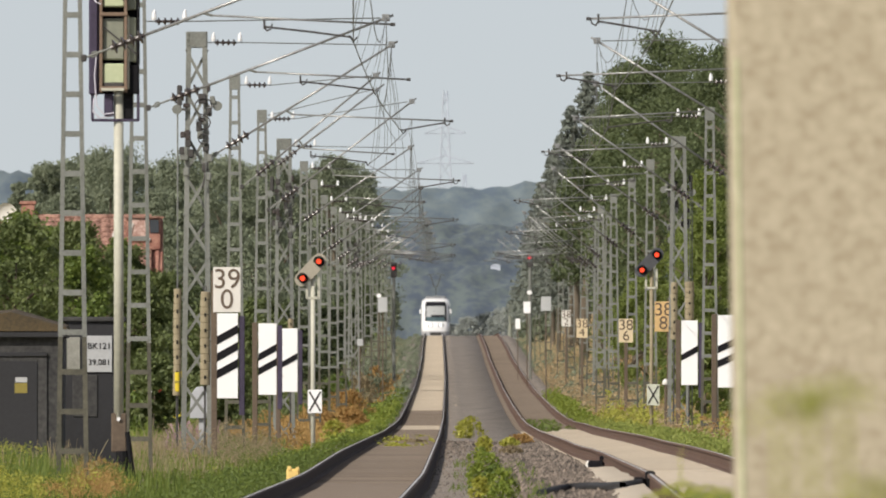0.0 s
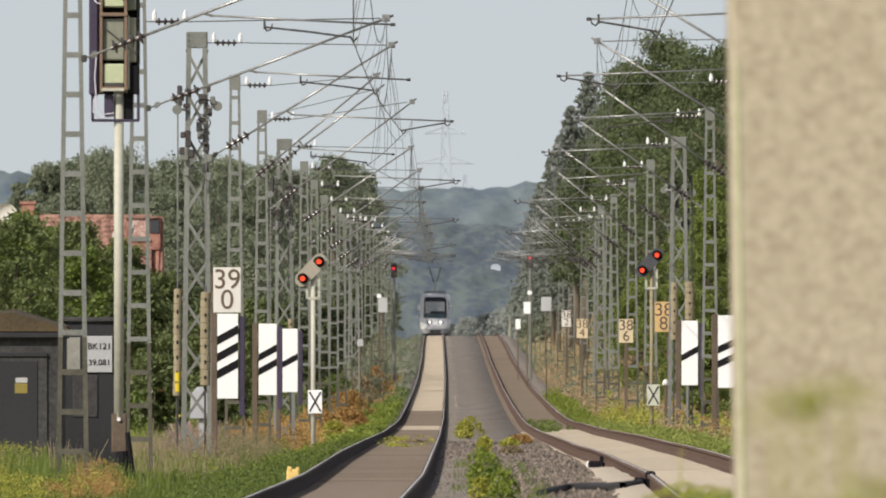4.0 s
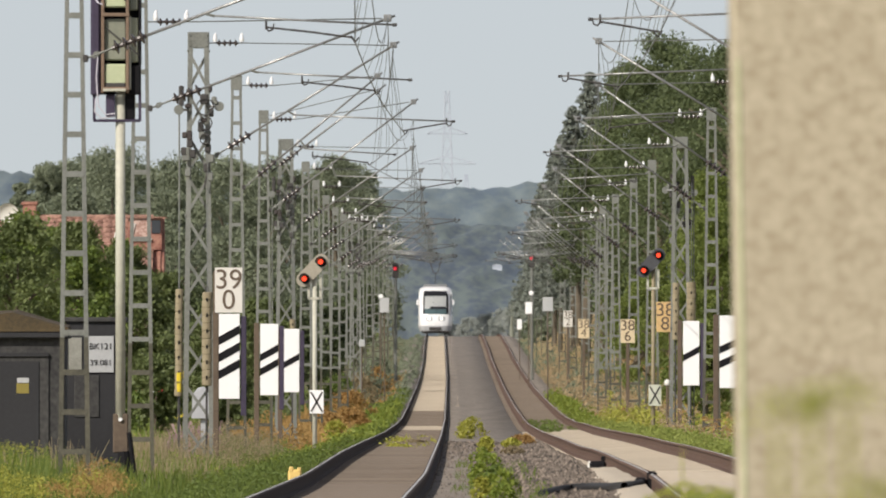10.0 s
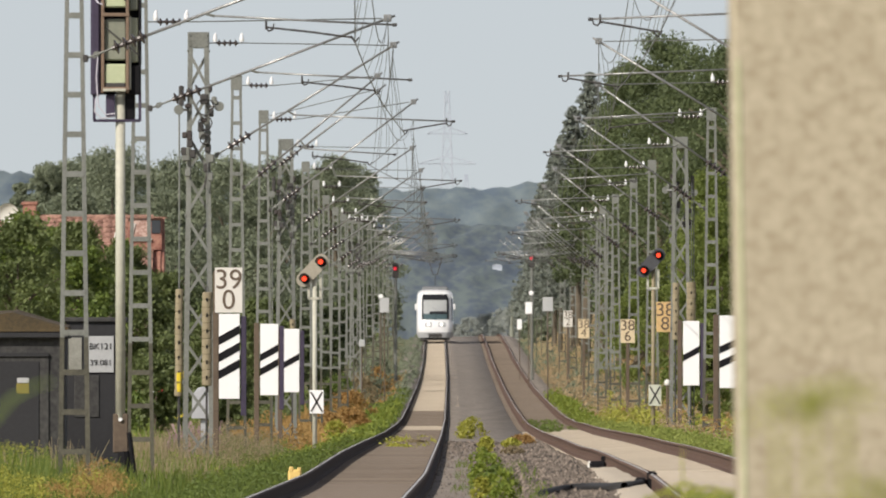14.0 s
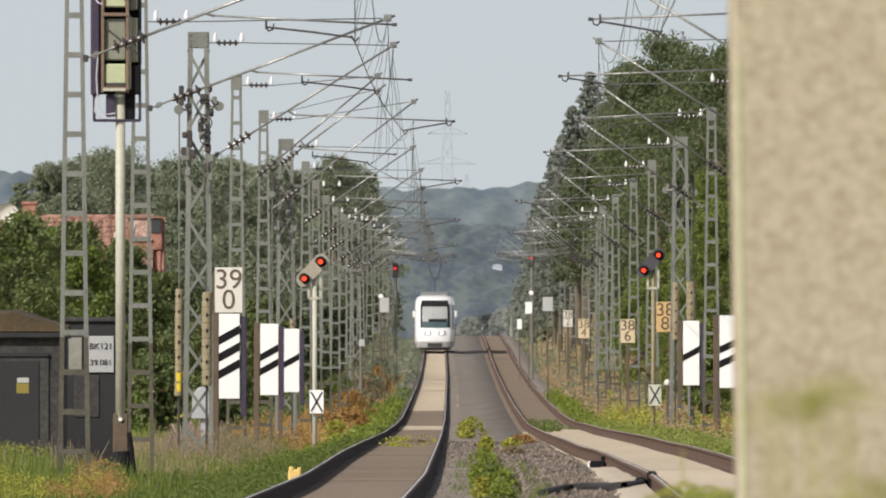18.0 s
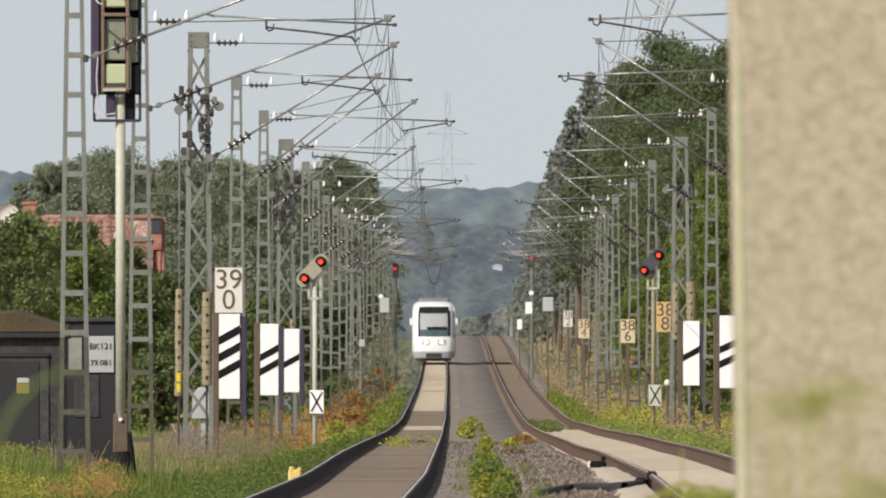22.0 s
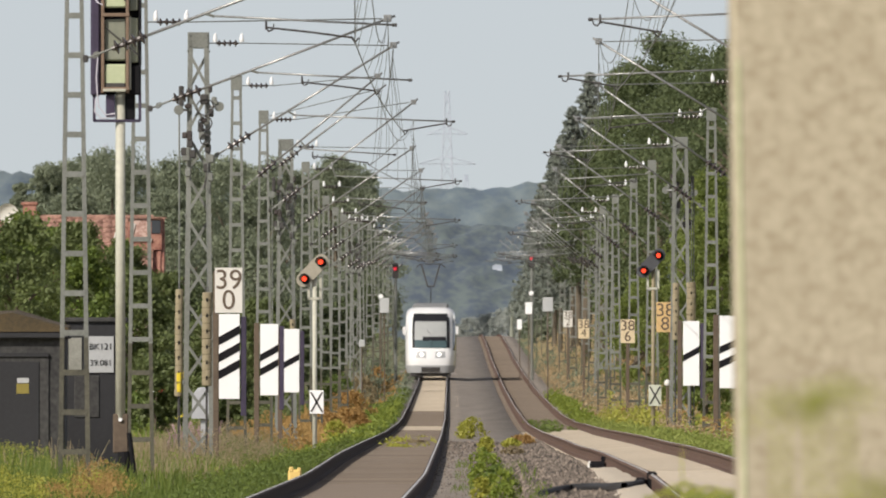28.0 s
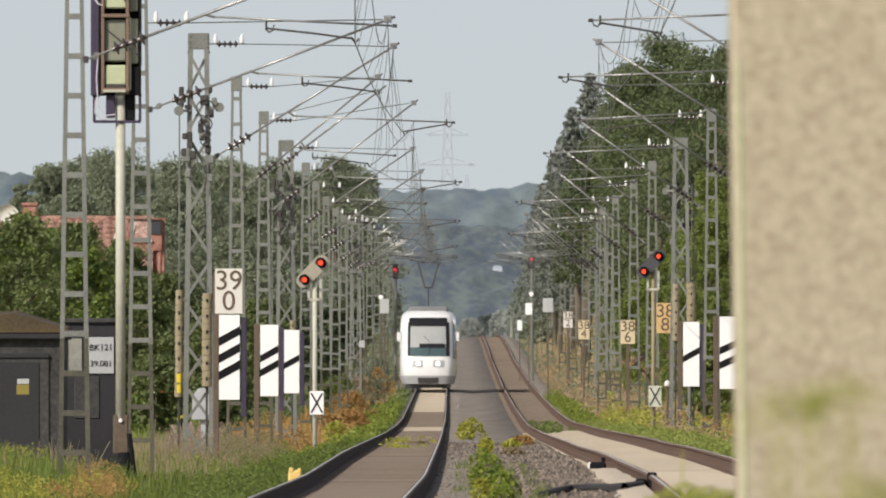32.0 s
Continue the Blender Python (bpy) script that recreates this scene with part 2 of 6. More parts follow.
# ---- mesh helpers ----
class G:
    """Points and faces of one mesh."""

    def __init__(self):
        self.v, self.f = [], []

    def add(self, vs, fs):
        o = len(self.v)
        self.v += [tuple(p) for p in vs]
        self.f += [tuple(i + o for i in q) for q in fs]
        return self

    def box(self, x0, x1, y0, y1, z0, z1, b=0.0):
        """A box with its edges chamfered by b."""
        if b <= 0:
            return self.add([(x, y, z) for z in (z0, z1) for y in (y0, y1) for x in (x0, x1)],
                            [(0, 2, 3, 1), (4, 5, 7, 6), (0, 1, 5, 4), (2, 6, 7, 3), (0, 4, 6, 2), (1, 3, 7, 5)])
        vs, idx = [], {}
        lo, hi = (x0, y0, z0), (x1, y1, z1)
        for c in range(8):
            s = [(c >> k) & 1 for k in range(3)]
            for ax in range(3):
                p = [(hi[k] if s[k] else lo[k]) if k == ax else ((hi[k] - b) if s[k] else (lo[k] + b)) for k in range(3)]
                idx[c, ax] = len(vs)
                vs.append(p)
        fs = []
        for ax in range(3):
            u, w = (ax + 1) % 3, (ax + 2) % 3
            for side in (0, 1):
                q = [idx[(side << ax) | (i << u) | (j << w), ax] for i, j in ((0, 0), (1, 0), (1, 1), (0, 1))]
                fs.append(q if side else q[::-1])
            for i in (0, 1):
                for j in (0, 1):
                    c0 = (i << u) | (j << w)
                    c1 = c0 | (1 << ax)
                    q = [idx[c0, u], idx[c1, u], idx[c1, w], idx[c0, w]]
                    fs.append(q if i != j else q[::-1])
        for c in range(8):
            t = [idx[c, 0], idx[c, 1], idx[c, 2]]
            fs.append(t if bin(c).count("1") % 2 else t[::-1])
        return self.add(vs, fs)

    def tube(self, p0, p1, r0, r1=None, n=8):
        return self.path([p0, p1], [r0, r0 if r1 is None else r1], n)

    def path(self, pts, r, n=6):
        """A round rod through points; r: one radius, or one for each point."""
        pts = [Vector(p) for p in pts]
        rs = r if isinstance(r, (list, tuple)) else [r] * len(pts)
        vs, fs = [], []
        for i, p in enumerate(pts):
            d = (pts[min(i + 1, len(pts) - 1)] - pts[max(i - 1, 0)]).normalized()
            s = d.cross(Vector((0, 0, 1)) if abs(d.z) < 0.95 else Vector((1, 0, 0))).normalized()
            t = s.cross(d)
            for k in range(n):
                a = 2 * math.pi * k / n
                vs.append(p + (s * math.cos(a) + t * math.sin(a)) * rs[i])
        for i in range(len(pts) - 1):
            for k in range(n):
                a, b = i * n + k, i * n + (k + 1) % n
                fs.append((a, b, b + n, a + n))
        fs += [tuple(range(n))[::-1], tuple(range((len(pts) - 1) * n, len(pts) * n))]
        return self.add(vs, fs)

    def bar(self, p0, p1, w, h):
        """A flat bar from p0 to p1, w wide across and h along y."""
        p0, p1 = Vector(p0), Vector(p1)
        d = (p1 - p0).normalized()
        t = Vector((0, 1, 0)) if abs(d.y) < 0.9 else Vector((0, 0, 1))
        s = d.cross(t).normalized() * w / 2
        t = t * h / 2
        return self.add([p + a * s + b * t for p in (p0, p1) for a, b in ((-1, -1), (1, -1), (1, 1), (-1, 1))],
                        [(0, 1, 2, 3), (7, 6, 5, 4), (0, 4, 5, 1), (1, 5, 6, 2), (2, 6, 7, 3), (3, 7, 4, 0)])

    def plate(self, poly, y0, y1):
        """A polygon of (x, z), seen from -y anticlockwise, with a thickness from y0 to y1."""
        n = len(poly)
        return self.add([(x, y0, z) for x, z in poly] + [(x, y1, z) for x, z in poly],
                        [tuple(range(n)), tuple(range(2 * n - 1, n - 1, -1))] +
                        [(i, i + n, (i + 1) % n + n, (i + 1) % n) for i in range(n)])

    def mesh(self, name, smooth=False):
        me = bpy.data.meshes.new(name)
        me.from_pydata(self.v, [], self.f)
        if smooth:
            me.polygons.foreach_set("use_smooth", [True] * len(me.polygons))
        me.update()
        return me


def part(name, geo, material, parent, label="", smooth=False):
    me = geo if isinstance(geo, bpy.types.Mesh) else geo.mesh(name, smooth)
    if not me.materials:
        me.materials.append(material)
    ob = new(name, me)
    ob.parent = parent
    return tagged(ob, label)


def thing(name, label, category, m=None, group="", kind=""):
    ob = new(name)
    ob.empty_display_size = 0.3
    if m is not None:
        ob.matrix_basis = m
    return tagged(ob, label, category, group, kind)


def single(name, geo, material, label, category, m=None, group="", kind="", smooth=False):
    me = geo if isinstance(geo, bpy.types.Mesh) else geo.mesh(name, smooth)
    me.materials.append(material)
    ob = new(name, me)
    if m is not None:
        ob.matrix_basis = m
    return tagged(ob, label, category, group, kind)


def many(name, verts, faces):
    """A mesh from arrays: verts (n, 3), faces (m, 3 or 4)."""
    me = bpy.data.meshes.new(name)
    k = faces.shape[1]
    me.vertices.add(len(verts))
    me.vertices.foreach_set("co", verts.astype(np.float32).ravel())
    me.loops.add(faces.size)
    me.loops.foreach_set("vertex_index", faces.astype(np.int32).ravel())
    me.polygons.add(len(faces))
    me.polygons.foreach_set("loop_start", np.arange(0, faces.size, k, dtype=np.int32))
    me.polygons.foreach_set("loop_total", np.full(len(faces), k, dtype=np.int32))
    me.update(calc_edges=True)
    return me


def lettering(text, size, thick=0.004):
    """Text in the built-in font as a mesh, in the xz plane, facing -y, centred."""
    cu = bpy.data.curves.new("writing", "FONT")
    cu.body, cu.size, cu.extrude, cu.align_x, cu.align_y = text, size, thick, "CENTER", "CENTER"
    ob = bpy.data.objects.new("writing", cu)
    scene.collection.objects.link(ob)
    bpy.context.view_layer.update()
    me = bpy.data.meshes.new_from_object(ob.evaluated_get(bpy.context.evaluated_depsgraph_get()))
    bpy.data.objects.remove(ob)
    me.transform(pose(0, 0, 0, 90, 0, 0))
    return me


# ---- the line's plan: distance along the line -> rail height and the first track's centre ----
KNOT_D = np.array([-400, 0, 150, 248, 320, 411, 518, 665, 800, 880, 1010, 1250, 1400, 1545, 1693, 1804, 1915, 2063, 2180, 2433, 2800, 3400.])
KNOT_Z = np.array([0.15, 0.12, 0.05, 0, -.10, -.14, -.29, -.53, -.67, -.67, -.48, 0, .45, .98, 1.58, 2.24, 2.85, 3.55, 3.66, 3.5, 3.0, 3.0])
KNOT_X = np.array([-3.4, -2.2, -1.45, -1.13, -.98, -.89, -.83, -.78, -.74, -.68, -.65, -.58, -.54, -.54, -.55, -.58, -.6, -.62, -.6, -.55, -.5, -.5])
FINE_D = np.arange(-400.0, 3400.1, 4.0)


def smooth_table(v, w=9):
    k = np.hanning(w + 2)[1:-1]
    t = np.interp(FINE_D, KNOT_D, v)
    return np.convolve(np.pad(t, w // 2, mode="edge"), k / k.sum(), mode="valid")


TAB_Z, TAB_X = smooth_table(KNOT_Z), smooth_table(KNOT_X)
GAP = 4.10


def ease(d, d0, d1):
    """0 up to d0, 1 from d1 on, smooth between."""
    t = min(max((d - d0) / (d1 - d0), 0.0), 1.0)
    return t * t * (3 - 2 * t)


def rail_z(d, second=False):
    """Rail height; the second track climbs a little where it comes near."""
    z = float(np.interp(d, FINE_D, TAB_Z))
    return z + 0.13 * (1 - ease(d, 230, 430)) + 0.10 * (1 - ease(d, 330, 480)) if second else z


def cant(d):
    """How much the second track's outer rail lies above its inner one."""
    return float(np.interp(d, [250, 330, 480, 750, 950], [-0.02, 0.01, 0.107, 0.10, 0.0]))


def track_x(d, second=False):
    x = float(np.interp(d, FINE_D, TAB_X))
    return x + GAP - 0.18 + 0.14 * ease(d, 230, 430) + min(max(d - 360, 0), 1440) * 0.00034 + max(0.0, 150 - d) * 0.012 if second else x


# ---- the ground: one sheet to the horizon, with the woods' slope behind ----
LEFT_O = [-1500, -600, -250, -110, -60, -35, -20, -12, -8, -6, -4.5, -3.4, -2.6, -2.0, -1.0, 0.6]
LEFT_Z = [0.0, 0.0, 0.0, 0.1, 0.2, 0.3, 0.32, 0.36, 0.32, 0.12, -0.14, -0.30, -0.46, -0.52, -0.55, -0.55]
RIGHT_O = [-0.6, 1.0, 2.0, 2.6, 3.4, 4.5, 6, 8, 12, 20, 35, 60, 110, 250, 600, 1500]
RIGHT_Z = [-0.55, -0.55, -0.5, -0.42, 0.0, 0.22, 0.34, 0.42, 0.45, 0.5, 0.5, 0.4, 0.3, 0.2, 0.0, 0.0]


def hill(d):
    """How far the land has risen behind the line's crest."""
    t = min(max((d - 2700) / 2000, 0), 1)
    return 14.0 * t * t * (3 - 2 * t)


def bank(d, o):
    """The dry cutting slope that carries the trees beyond the second track."""
    t = min(max((d - 640) / 230, 0), 1) * min(max((2050 - d) / 500, 0), 1)
    s = min(max((o - 2.35) / 3.4, 0), 1) * min(max((300 - o) / 250, 0), 1)
    return 2.5 * t * t * (3 - 2 * t) * s * s * (3 - 2 * s)


def ground_z(x, d):
    a, b = track_x(d), track_x(d, True)
    if x < (a + b) / 2:
        o = float(np.interp(x - a, LEFT_O, LEFT_Z))
    else:
        o = float(np.interp(x - b, RIGHT_O, RIGHT_Z)) + bank(d, x - b)
    return rail_z(d) + o + hill(d)


def surface_z(x, d):
    """The top of the ballast or of the ground."""
    z = ground_z(x, d)
    o, p = x - track_x(d), x - track_x(d, True)
    if abs(o) <= -p:
        bed = rail_z(d) + float(np.interp(o, [-2.35, -1.5, -0.83, 1.96], [-0.56, -0.15, -0.19, -0.22]))
    else:
        bed = rail_z(d, True) + float(np.interp(p, [-1.9, -1.13, 1.0, 1.5, 2.35], [-0.24, -0.16, -0.19, -0.15, -0.56])) + cant(d) * max(0.0, p + 0.75) / 1.5
    return max(z, bed) if o > -2.35 and p < 2.35 else z


rows_d = [-400, -250, -150, -80, -40, 0, 40, 80, 120, 160] + list(range(190, 700, 10)) + list(range(700, 2700, 30)) + list(range(2700, 4950, 75))
cols = [(o, False) for o in LEFT_O] + [(o, True) for o in RIGHT_O]
vs = []
for d in rows_d:
    for o, second in cols:
        x = track_x(d, second) + o
        rough = 0.05 * noise.noise((x * 0.5, d * 0.13, 0)) if 2.2 < abs(o) < 30 else 0
        vs.append((x, d, ground_z(x, d) + rough))
w = len(cols)
fs = [(r * w + c, r * w + c + 1, (r + 1) * w + c + 1, (r + 1) * w + c) for r in range(len(rows_d) - 1) for c in range(w - 1)]
single("ground", G().add(vs, fs), GROUND, "grassy railway verge and fields rising to far woods", "ground", kind="structure", smooth=True)

# ballast bed under both tracks
prof = [(-2.35, False, -0.56), (-1.5, False, -0.150), (-0.85, False, -0.160), (-0.83, False, -0.205), (0.0, False, -0.205), (0.83, False, -0.205), (0.85, False, -0.160), (1.45, False, -0.17), (1.96, False, -0.22), (-1.13, True, -0.155), (-1.10, True, -0.215), (-0.98, True, -0.215), (0.0, True, -0.205), (0.83, True, -0.205), (0.85, True, -0.160), (1.5, True, -0.150), (2.35, True, -0.56)]
vs, bed_d = [], list(range(-200, 2900, 8))
for d in bed_d:
    for i, (o, second, z) in enumerate(prof):
        j = 0.02 * noise.noise((i * 3.1, d * 0.21, 4)) if i in (1, 7, 8, 15) else 0
        vs.append((track_x(d, second) + o, d, rail_z(d, second) + z + j + (cant(d) * (o + 0.75) / 1.5 if second and o > -0.75 else 0)))
w = len(prof)
fs = [(r * w + c, r * w + c + 1, (r + 1) * w + c + 1, (r + 1) * w + c) for r in range(len(bed_d) - 1) for c in range(w - 1)]
single("ballast_bed", G().add(vs, fs), BALLAST, "brown-grey crushed stone ballast under two tracks", "ballast", kind="structure", smooth=True)


# ---- tracks ----
def rail_profile():
    """Half width and height of a flat-bottomed rail, from the foot to the head."""
    return [(-0.0625, -0.172), (-0.0625, -0.160), (-0.010, -0.140), (-0.010, -0.046), (-0.036, -0.034), (-0.036, -0.010)], \
           [(-0.036, -0.010), (-0.030, -0.001), (0.030, -0.001), (0.036, -0.010)]


def sweep(section, off, second, ds, closed=False):
    vs, fs = [], []
    n = len(section)
    for d in ds:
        x, z = track_x(d, second) + off, rail_z(d, second) + (cant(d) if second and off > 0 else 0)
        vs += [(x + a, d, z + b) for a, b in section]
    for r in range(len(ds) - 1):
        for c in range(n - 1 + closed):
            a, b = r * n + c, r * n + (c + 1) % n
            fs.append((a, b, b + n, a + n))
    return G().add(vs, fs)


SLEEPER = G().box(-1.3, 1.3, -0.13, 0.13, -0.2, 0, 0.02)


def build_track(second, kinds):
    tr = thing("railway_track", "railway track with rusty rails on " + ("pale concrete" if second else "brown and pale") + " sleepers", "railway track", group="tracks")
    left, head = rail_profile()
    whole = left + head[1:3] + [(-a, b) for a, b in left[::-1]]
    rd = list(range(-180, 2900, 6))
    for off in (-0.7535, 0.7535):
        ra = part("rail", sweep(whole, off, second, rd, True), RAIL_LIT if second else RAIL_SHADED, tr, "rust-brown steel rail")
        part("rail_head", sweep([(-0.018, -0.0003), (-0.016, 0.0015), (0.004, 0.0015), (0.006, -0.0003)], off, second, rd), RAIL_HEAD, ra, "polished running surface")
    if second:
        for off in (-0.7535, 0.7535):
            part("base_strip", sweep([(-0.17, -0.19), (-0.15, -0.163), (0.15, -0.163), (0.17, -0.19)], off, second, rd), RAIL_LIT, tr, "brown strip under the rail")
    shared = {}
    rest = {}
    i = 0
    d = 180.0
    while d < 2600:
        k = next(m for stop, m in kinds if d < stop)
        x, z = track_x(d, second), rail_z(d, second) - 0.172 + random.uniform(-0.006, 0.004) + (cant(d) / 2 if second else 0)
        if d < 330:
            if k not in shared:
                shared[k] = SLEEPER.mesh("sleeper")
            ob = part("sleeper", shared[k], k, tr)
            ob.matrix_basis = pose(x, d, z, 0, -math.degrees(cant(d) / 1.5) if second else 0, random.uniform(-0.4, 0.4))
        else:
            g = rest.setdefault(k, G())
            e = cant(d) / 1.5 * 1.3 if second else 0
            g.add([(x + a, d + b, z + c + a / 1.3 * e) for c in (-0.2, 0) for b in (-0.13, 0.13) for a in (-1.3, 1.3)],
                  [(0, 2, 3, 1), (4, 5, 7, 6), (0, 1, 5, 4), (2, 6, 7, 3), (0, 4, 6, 2), (1, 3, 7, 5)])
        d += 0.63 if d < 1500 else 1.26
    near, d = G(), -160.0
    while d < 179.5:
        x, z = track_x(d, second), rail_z(d, second) - 0.172
        near.box(x - 1.3, x + 1.3, d - 0.13, d + 0.13, z - 0.2, z)
        d += 0.63
    tagged(part("near_sleeper", near, kinds[0][1], tr), kind="stuff")
    for k, g in rest.items():
        tagged(part("far_sleeper", g, k, tr), kind="stuff")
    return tr


build_track(False, [(800, WOOD_SLEEPER), (850, CONCRETE_SLEEPER), (1010, WOOD_SLEEPER), (9999, CONCRETE_SLEEPER)])
build_track(True, [(770, CONCRETE_SLEEPER), (9999, WOOD_SLEEPER)])

# loose ballast stones where the bed comes nearest
n = 20000
rng = np.random.default_rng(5)
sd = 225 + 380 * rng.random(n) ** 1.5
so = 0.85 + rng.random(n) * np.array([track_x(d, True) - track_x(d) - 1.98 for d in sd])
ok = (np.abs(np.abs(so) - 0.75) > 0.1) & (np.abs(np.abs(so - GAP) - 0.75) > 0.1)
sd, so = sd[ok], so[ok]
n = len(sd)
base = np.array([(1, 0, 0), (-1, 0, 0), (0, 1, 0), (0, -1, 0), (0, 0, 1), (0, 0, -1)], float)
ofc = np.array([(0, 2, 4), (2, 1, 4), (1, 3, 4), (3, 0, 4), (2, 0, 5), (1, 2, 5), (3, 1, 5), (0, 3, 5)])
sz = rng.uniform(0.015, 0.046, n) * (1 + (sd - 225) / 420)
pts = base[None] * sz[:, None, None] * rng.uniform(0.6, 1.35, (n, 6, 1)) + rng.normal(0, 0.006, (n, 6, 3))
zz = np.array([surface_z(track_x(d) + o, d) for d, o in zip(sd, so)])
pts += np.stack([np.interp(sd, FINE_D, TAB_X) + so, sd, zz], 1)[:, None]
single("ballast_stones", many("ballast_stones", pts.reshape(-1, 3), (ofc[None] + 6 * np.arange(n)[:, None, None]).reshape(-1, 3)), STONE, "loose brown and grey ballast stones beside the rails", "stones", kind="stuff")


# ---- overhead line masts ----
def insulator(g, p0, p1, sheds, r=0.055):
    p0, p1 = Vector(p0), Vector(p1)
    pts, rs = [], []
    for i in range(sheds):
        for t, q in ((0.0, 0.32), (0.3, 0.36), (0.45, 1.0), (0.62, 0.9), (0.78, 0.34)):
            pts.append(p0.lerp(p1, (i + t) / sheds))
            rs.append(r * q)
    pts.append(p1)
    rs.append(r * 0.3)
    return g.path(pts, rs, 8)


def cap(g, p, h=0.16):
    """An upright bell-shaped porcelain cap."""
    p = Vector(p)
    return g.path([p, p + Vector((0, 0, h * 0.25)), p + Vector((0, 0, h * 0.7)), p + Vector((0.01, 0, h))], [0.036, 0.042, 0.030, 0.008], 8)


FOOT = -1.5


FOOT_TOP = 1.72


def ladder_mast(mast, high):
    """Two tapering channel legs joined by flat rungs; the lowest stretch is a darker brown."""
    half = lambda z: 0.205 - 0.0145 * z
    wide = lambda z: 0.058 - 0.001 * z
    for s in (-1, 1):
        for z0, z1, paint, name in ((FOOT, FOOT_TOP, FOOTBROWN, "leg_foot"), (FOOT_TOP, high, GALV, "leg")):
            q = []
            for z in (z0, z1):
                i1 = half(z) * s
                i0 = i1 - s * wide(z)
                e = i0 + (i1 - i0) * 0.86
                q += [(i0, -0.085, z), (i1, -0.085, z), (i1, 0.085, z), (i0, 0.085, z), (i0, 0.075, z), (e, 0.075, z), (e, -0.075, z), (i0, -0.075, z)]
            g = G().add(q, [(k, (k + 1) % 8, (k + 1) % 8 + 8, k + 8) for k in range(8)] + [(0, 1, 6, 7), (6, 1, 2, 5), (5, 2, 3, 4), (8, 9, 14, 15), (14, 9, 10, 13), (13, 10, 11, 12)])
            part(name, g, paint, mast, "dark brown foot of the leg" if paint is FOOTBROWN else "")
    z = 0.28
    while z < high - 0.4:
        w = half(z) - 0.03
        part("rung", G().box(-w, w, -0.092, 0.092, z - 0.036, z + 0.036), FOOTBROWN if z < FOOT_TOP else GALV, mast)
        z += 0.5
    w = half(high)
    part("cap_plate", G().box(-w - 0.01, w + 0.01, -0.096, 0.096, high - 0.28, high + 0.01, 0.006), GALV, mast)


def lattice_mast(mast, high):
    """Four angle legs with crossed bracing on each side and a plated head."""
    half = lambda z: 0.273 - 0.0132 * z
    for sx in (-1, 1):
        for sy in (-1, 1):
            g = G()
            q = []
            for z in (FOOT, high):
                x, y = half(z) * sx, half(z) * sy
                q += [(x - sx * a, y - sy * b, z) for a, b in ((0, 0), (0.085, 0), (0.085, 0.01), (0.01, 0.01), (0.01, 0.085), (0, 0.085))]
            g.add(q, [(k, (k + 1) % 6, (k + 1) % 6 + 6, k + 6) for k in range(6)] + [(0, 1, 2, 3), (0, 3, 4, 5), (6, 7, 8, 9), (6, 9, 10, 11)])
            part("leg", g, GALV, mast)
    z, k = -0.3, 0
    while z < high - 0.75:
        a, b = half(z), half(z + 0.72)
        for s in (-1, 1):
            e = s if k % 2 else -s
            part("brace", G().bar((-a * e, a * s * 0.97, z), (b * e, b * s * 0.97, z + 0.72), 0.05, 0.008), GALV, mast)
            part("brace", G().bar((a * 0.97 * s, -a * e, z), (b * 0.97 * s, b * e, z + 0.72), 0.008, 0.05), GALV, mast)
        z += 0.72
        k += 1
    w = half(high) + 0.008
    hd = part("head_plate", G().box(-w, w, -w, w, high - 0.28, high, 0.01), GALV, mast)
    for x in (-0.8, 0.8):
        for dz in (0.05, 0.14, 0.23):
            part("bolt", G().tube((w * x, -w - 0.02, high - dz), (w * x, -w, high - dz), 0.02, n=6), GALV, hd)
    # tension gear: pulleys, weight strings and earth cable
    for x, z in ((0.36, 5.92), (-0.34, 5.86)):
        part("pulley", G().tube((x, -0.33, z), (x, -0.28, z), 0.085, n=14), GALV, mast)
        part("pulley_arm", G().tube((x * 0.5, -0.25, z), (x, -0.31, z), 0.025, n=6), TUBE, mast)
    part("clamp", G().box(-0.34, -0.25, -0.32, -0.24, 5.92, 6.28, 0.02), DARKGEAR, mast)
    for k, (cx, cz) in enumerate(((0.06, 5.42), (0.16, 5.2), (0.22, 5.02), (0.14, 4.86), (0.2, 4.7), (-0.1, 5.1), (-0.18, 4.78))):
        part("tension_link", G().box(cx - 0.05, cx + 0.06, -0.36, -0.27, cz - 0.08, cz + 0.07, 0.02), DARKGEAR if k % 2 else GALV, mast)
    chain = random.Random(31)
    for k in range(16):
        cx, cz, cw, chh = chain.uniform(-0.26, 0.3), chain.uniform(5.0, 6.25), chain.uniform(0.03, 0.075), chain.uniform(0.03, 0.09)
        part("tension_link", G().box(cx - cw, cx + cw, -0.36, -0.29, cz - chh, cz + chh, 0.018), (DARKGEAR, GALV, INSUL)[k % 3], mast)
    for k in range(3):
        r_ = 0.09 + 0.03 * k
        part("wire_coil", G().path([(0.12 + r_ * math.cos(t * 0.7), -0.38, 5.35 + 0.28 * k + r_ * math.sin(t * 0.7)) for t in range(10)], 0.012, 5), DARKGEAR, mast, "coiled dark wire rope")
    part("tension_rod", G().path([(0.05, -0.32, 5.7), (0.2, -0.32, 5.0), (0.1, -0.32, 4.5)], 0.018, 6), DARKGEAR, mast)
    part("earth_cable", G().tube((-0.33, -0.28, FOOT), (-0.33, -0.28, 5.8), 0.016, n=6), GALV, mast)


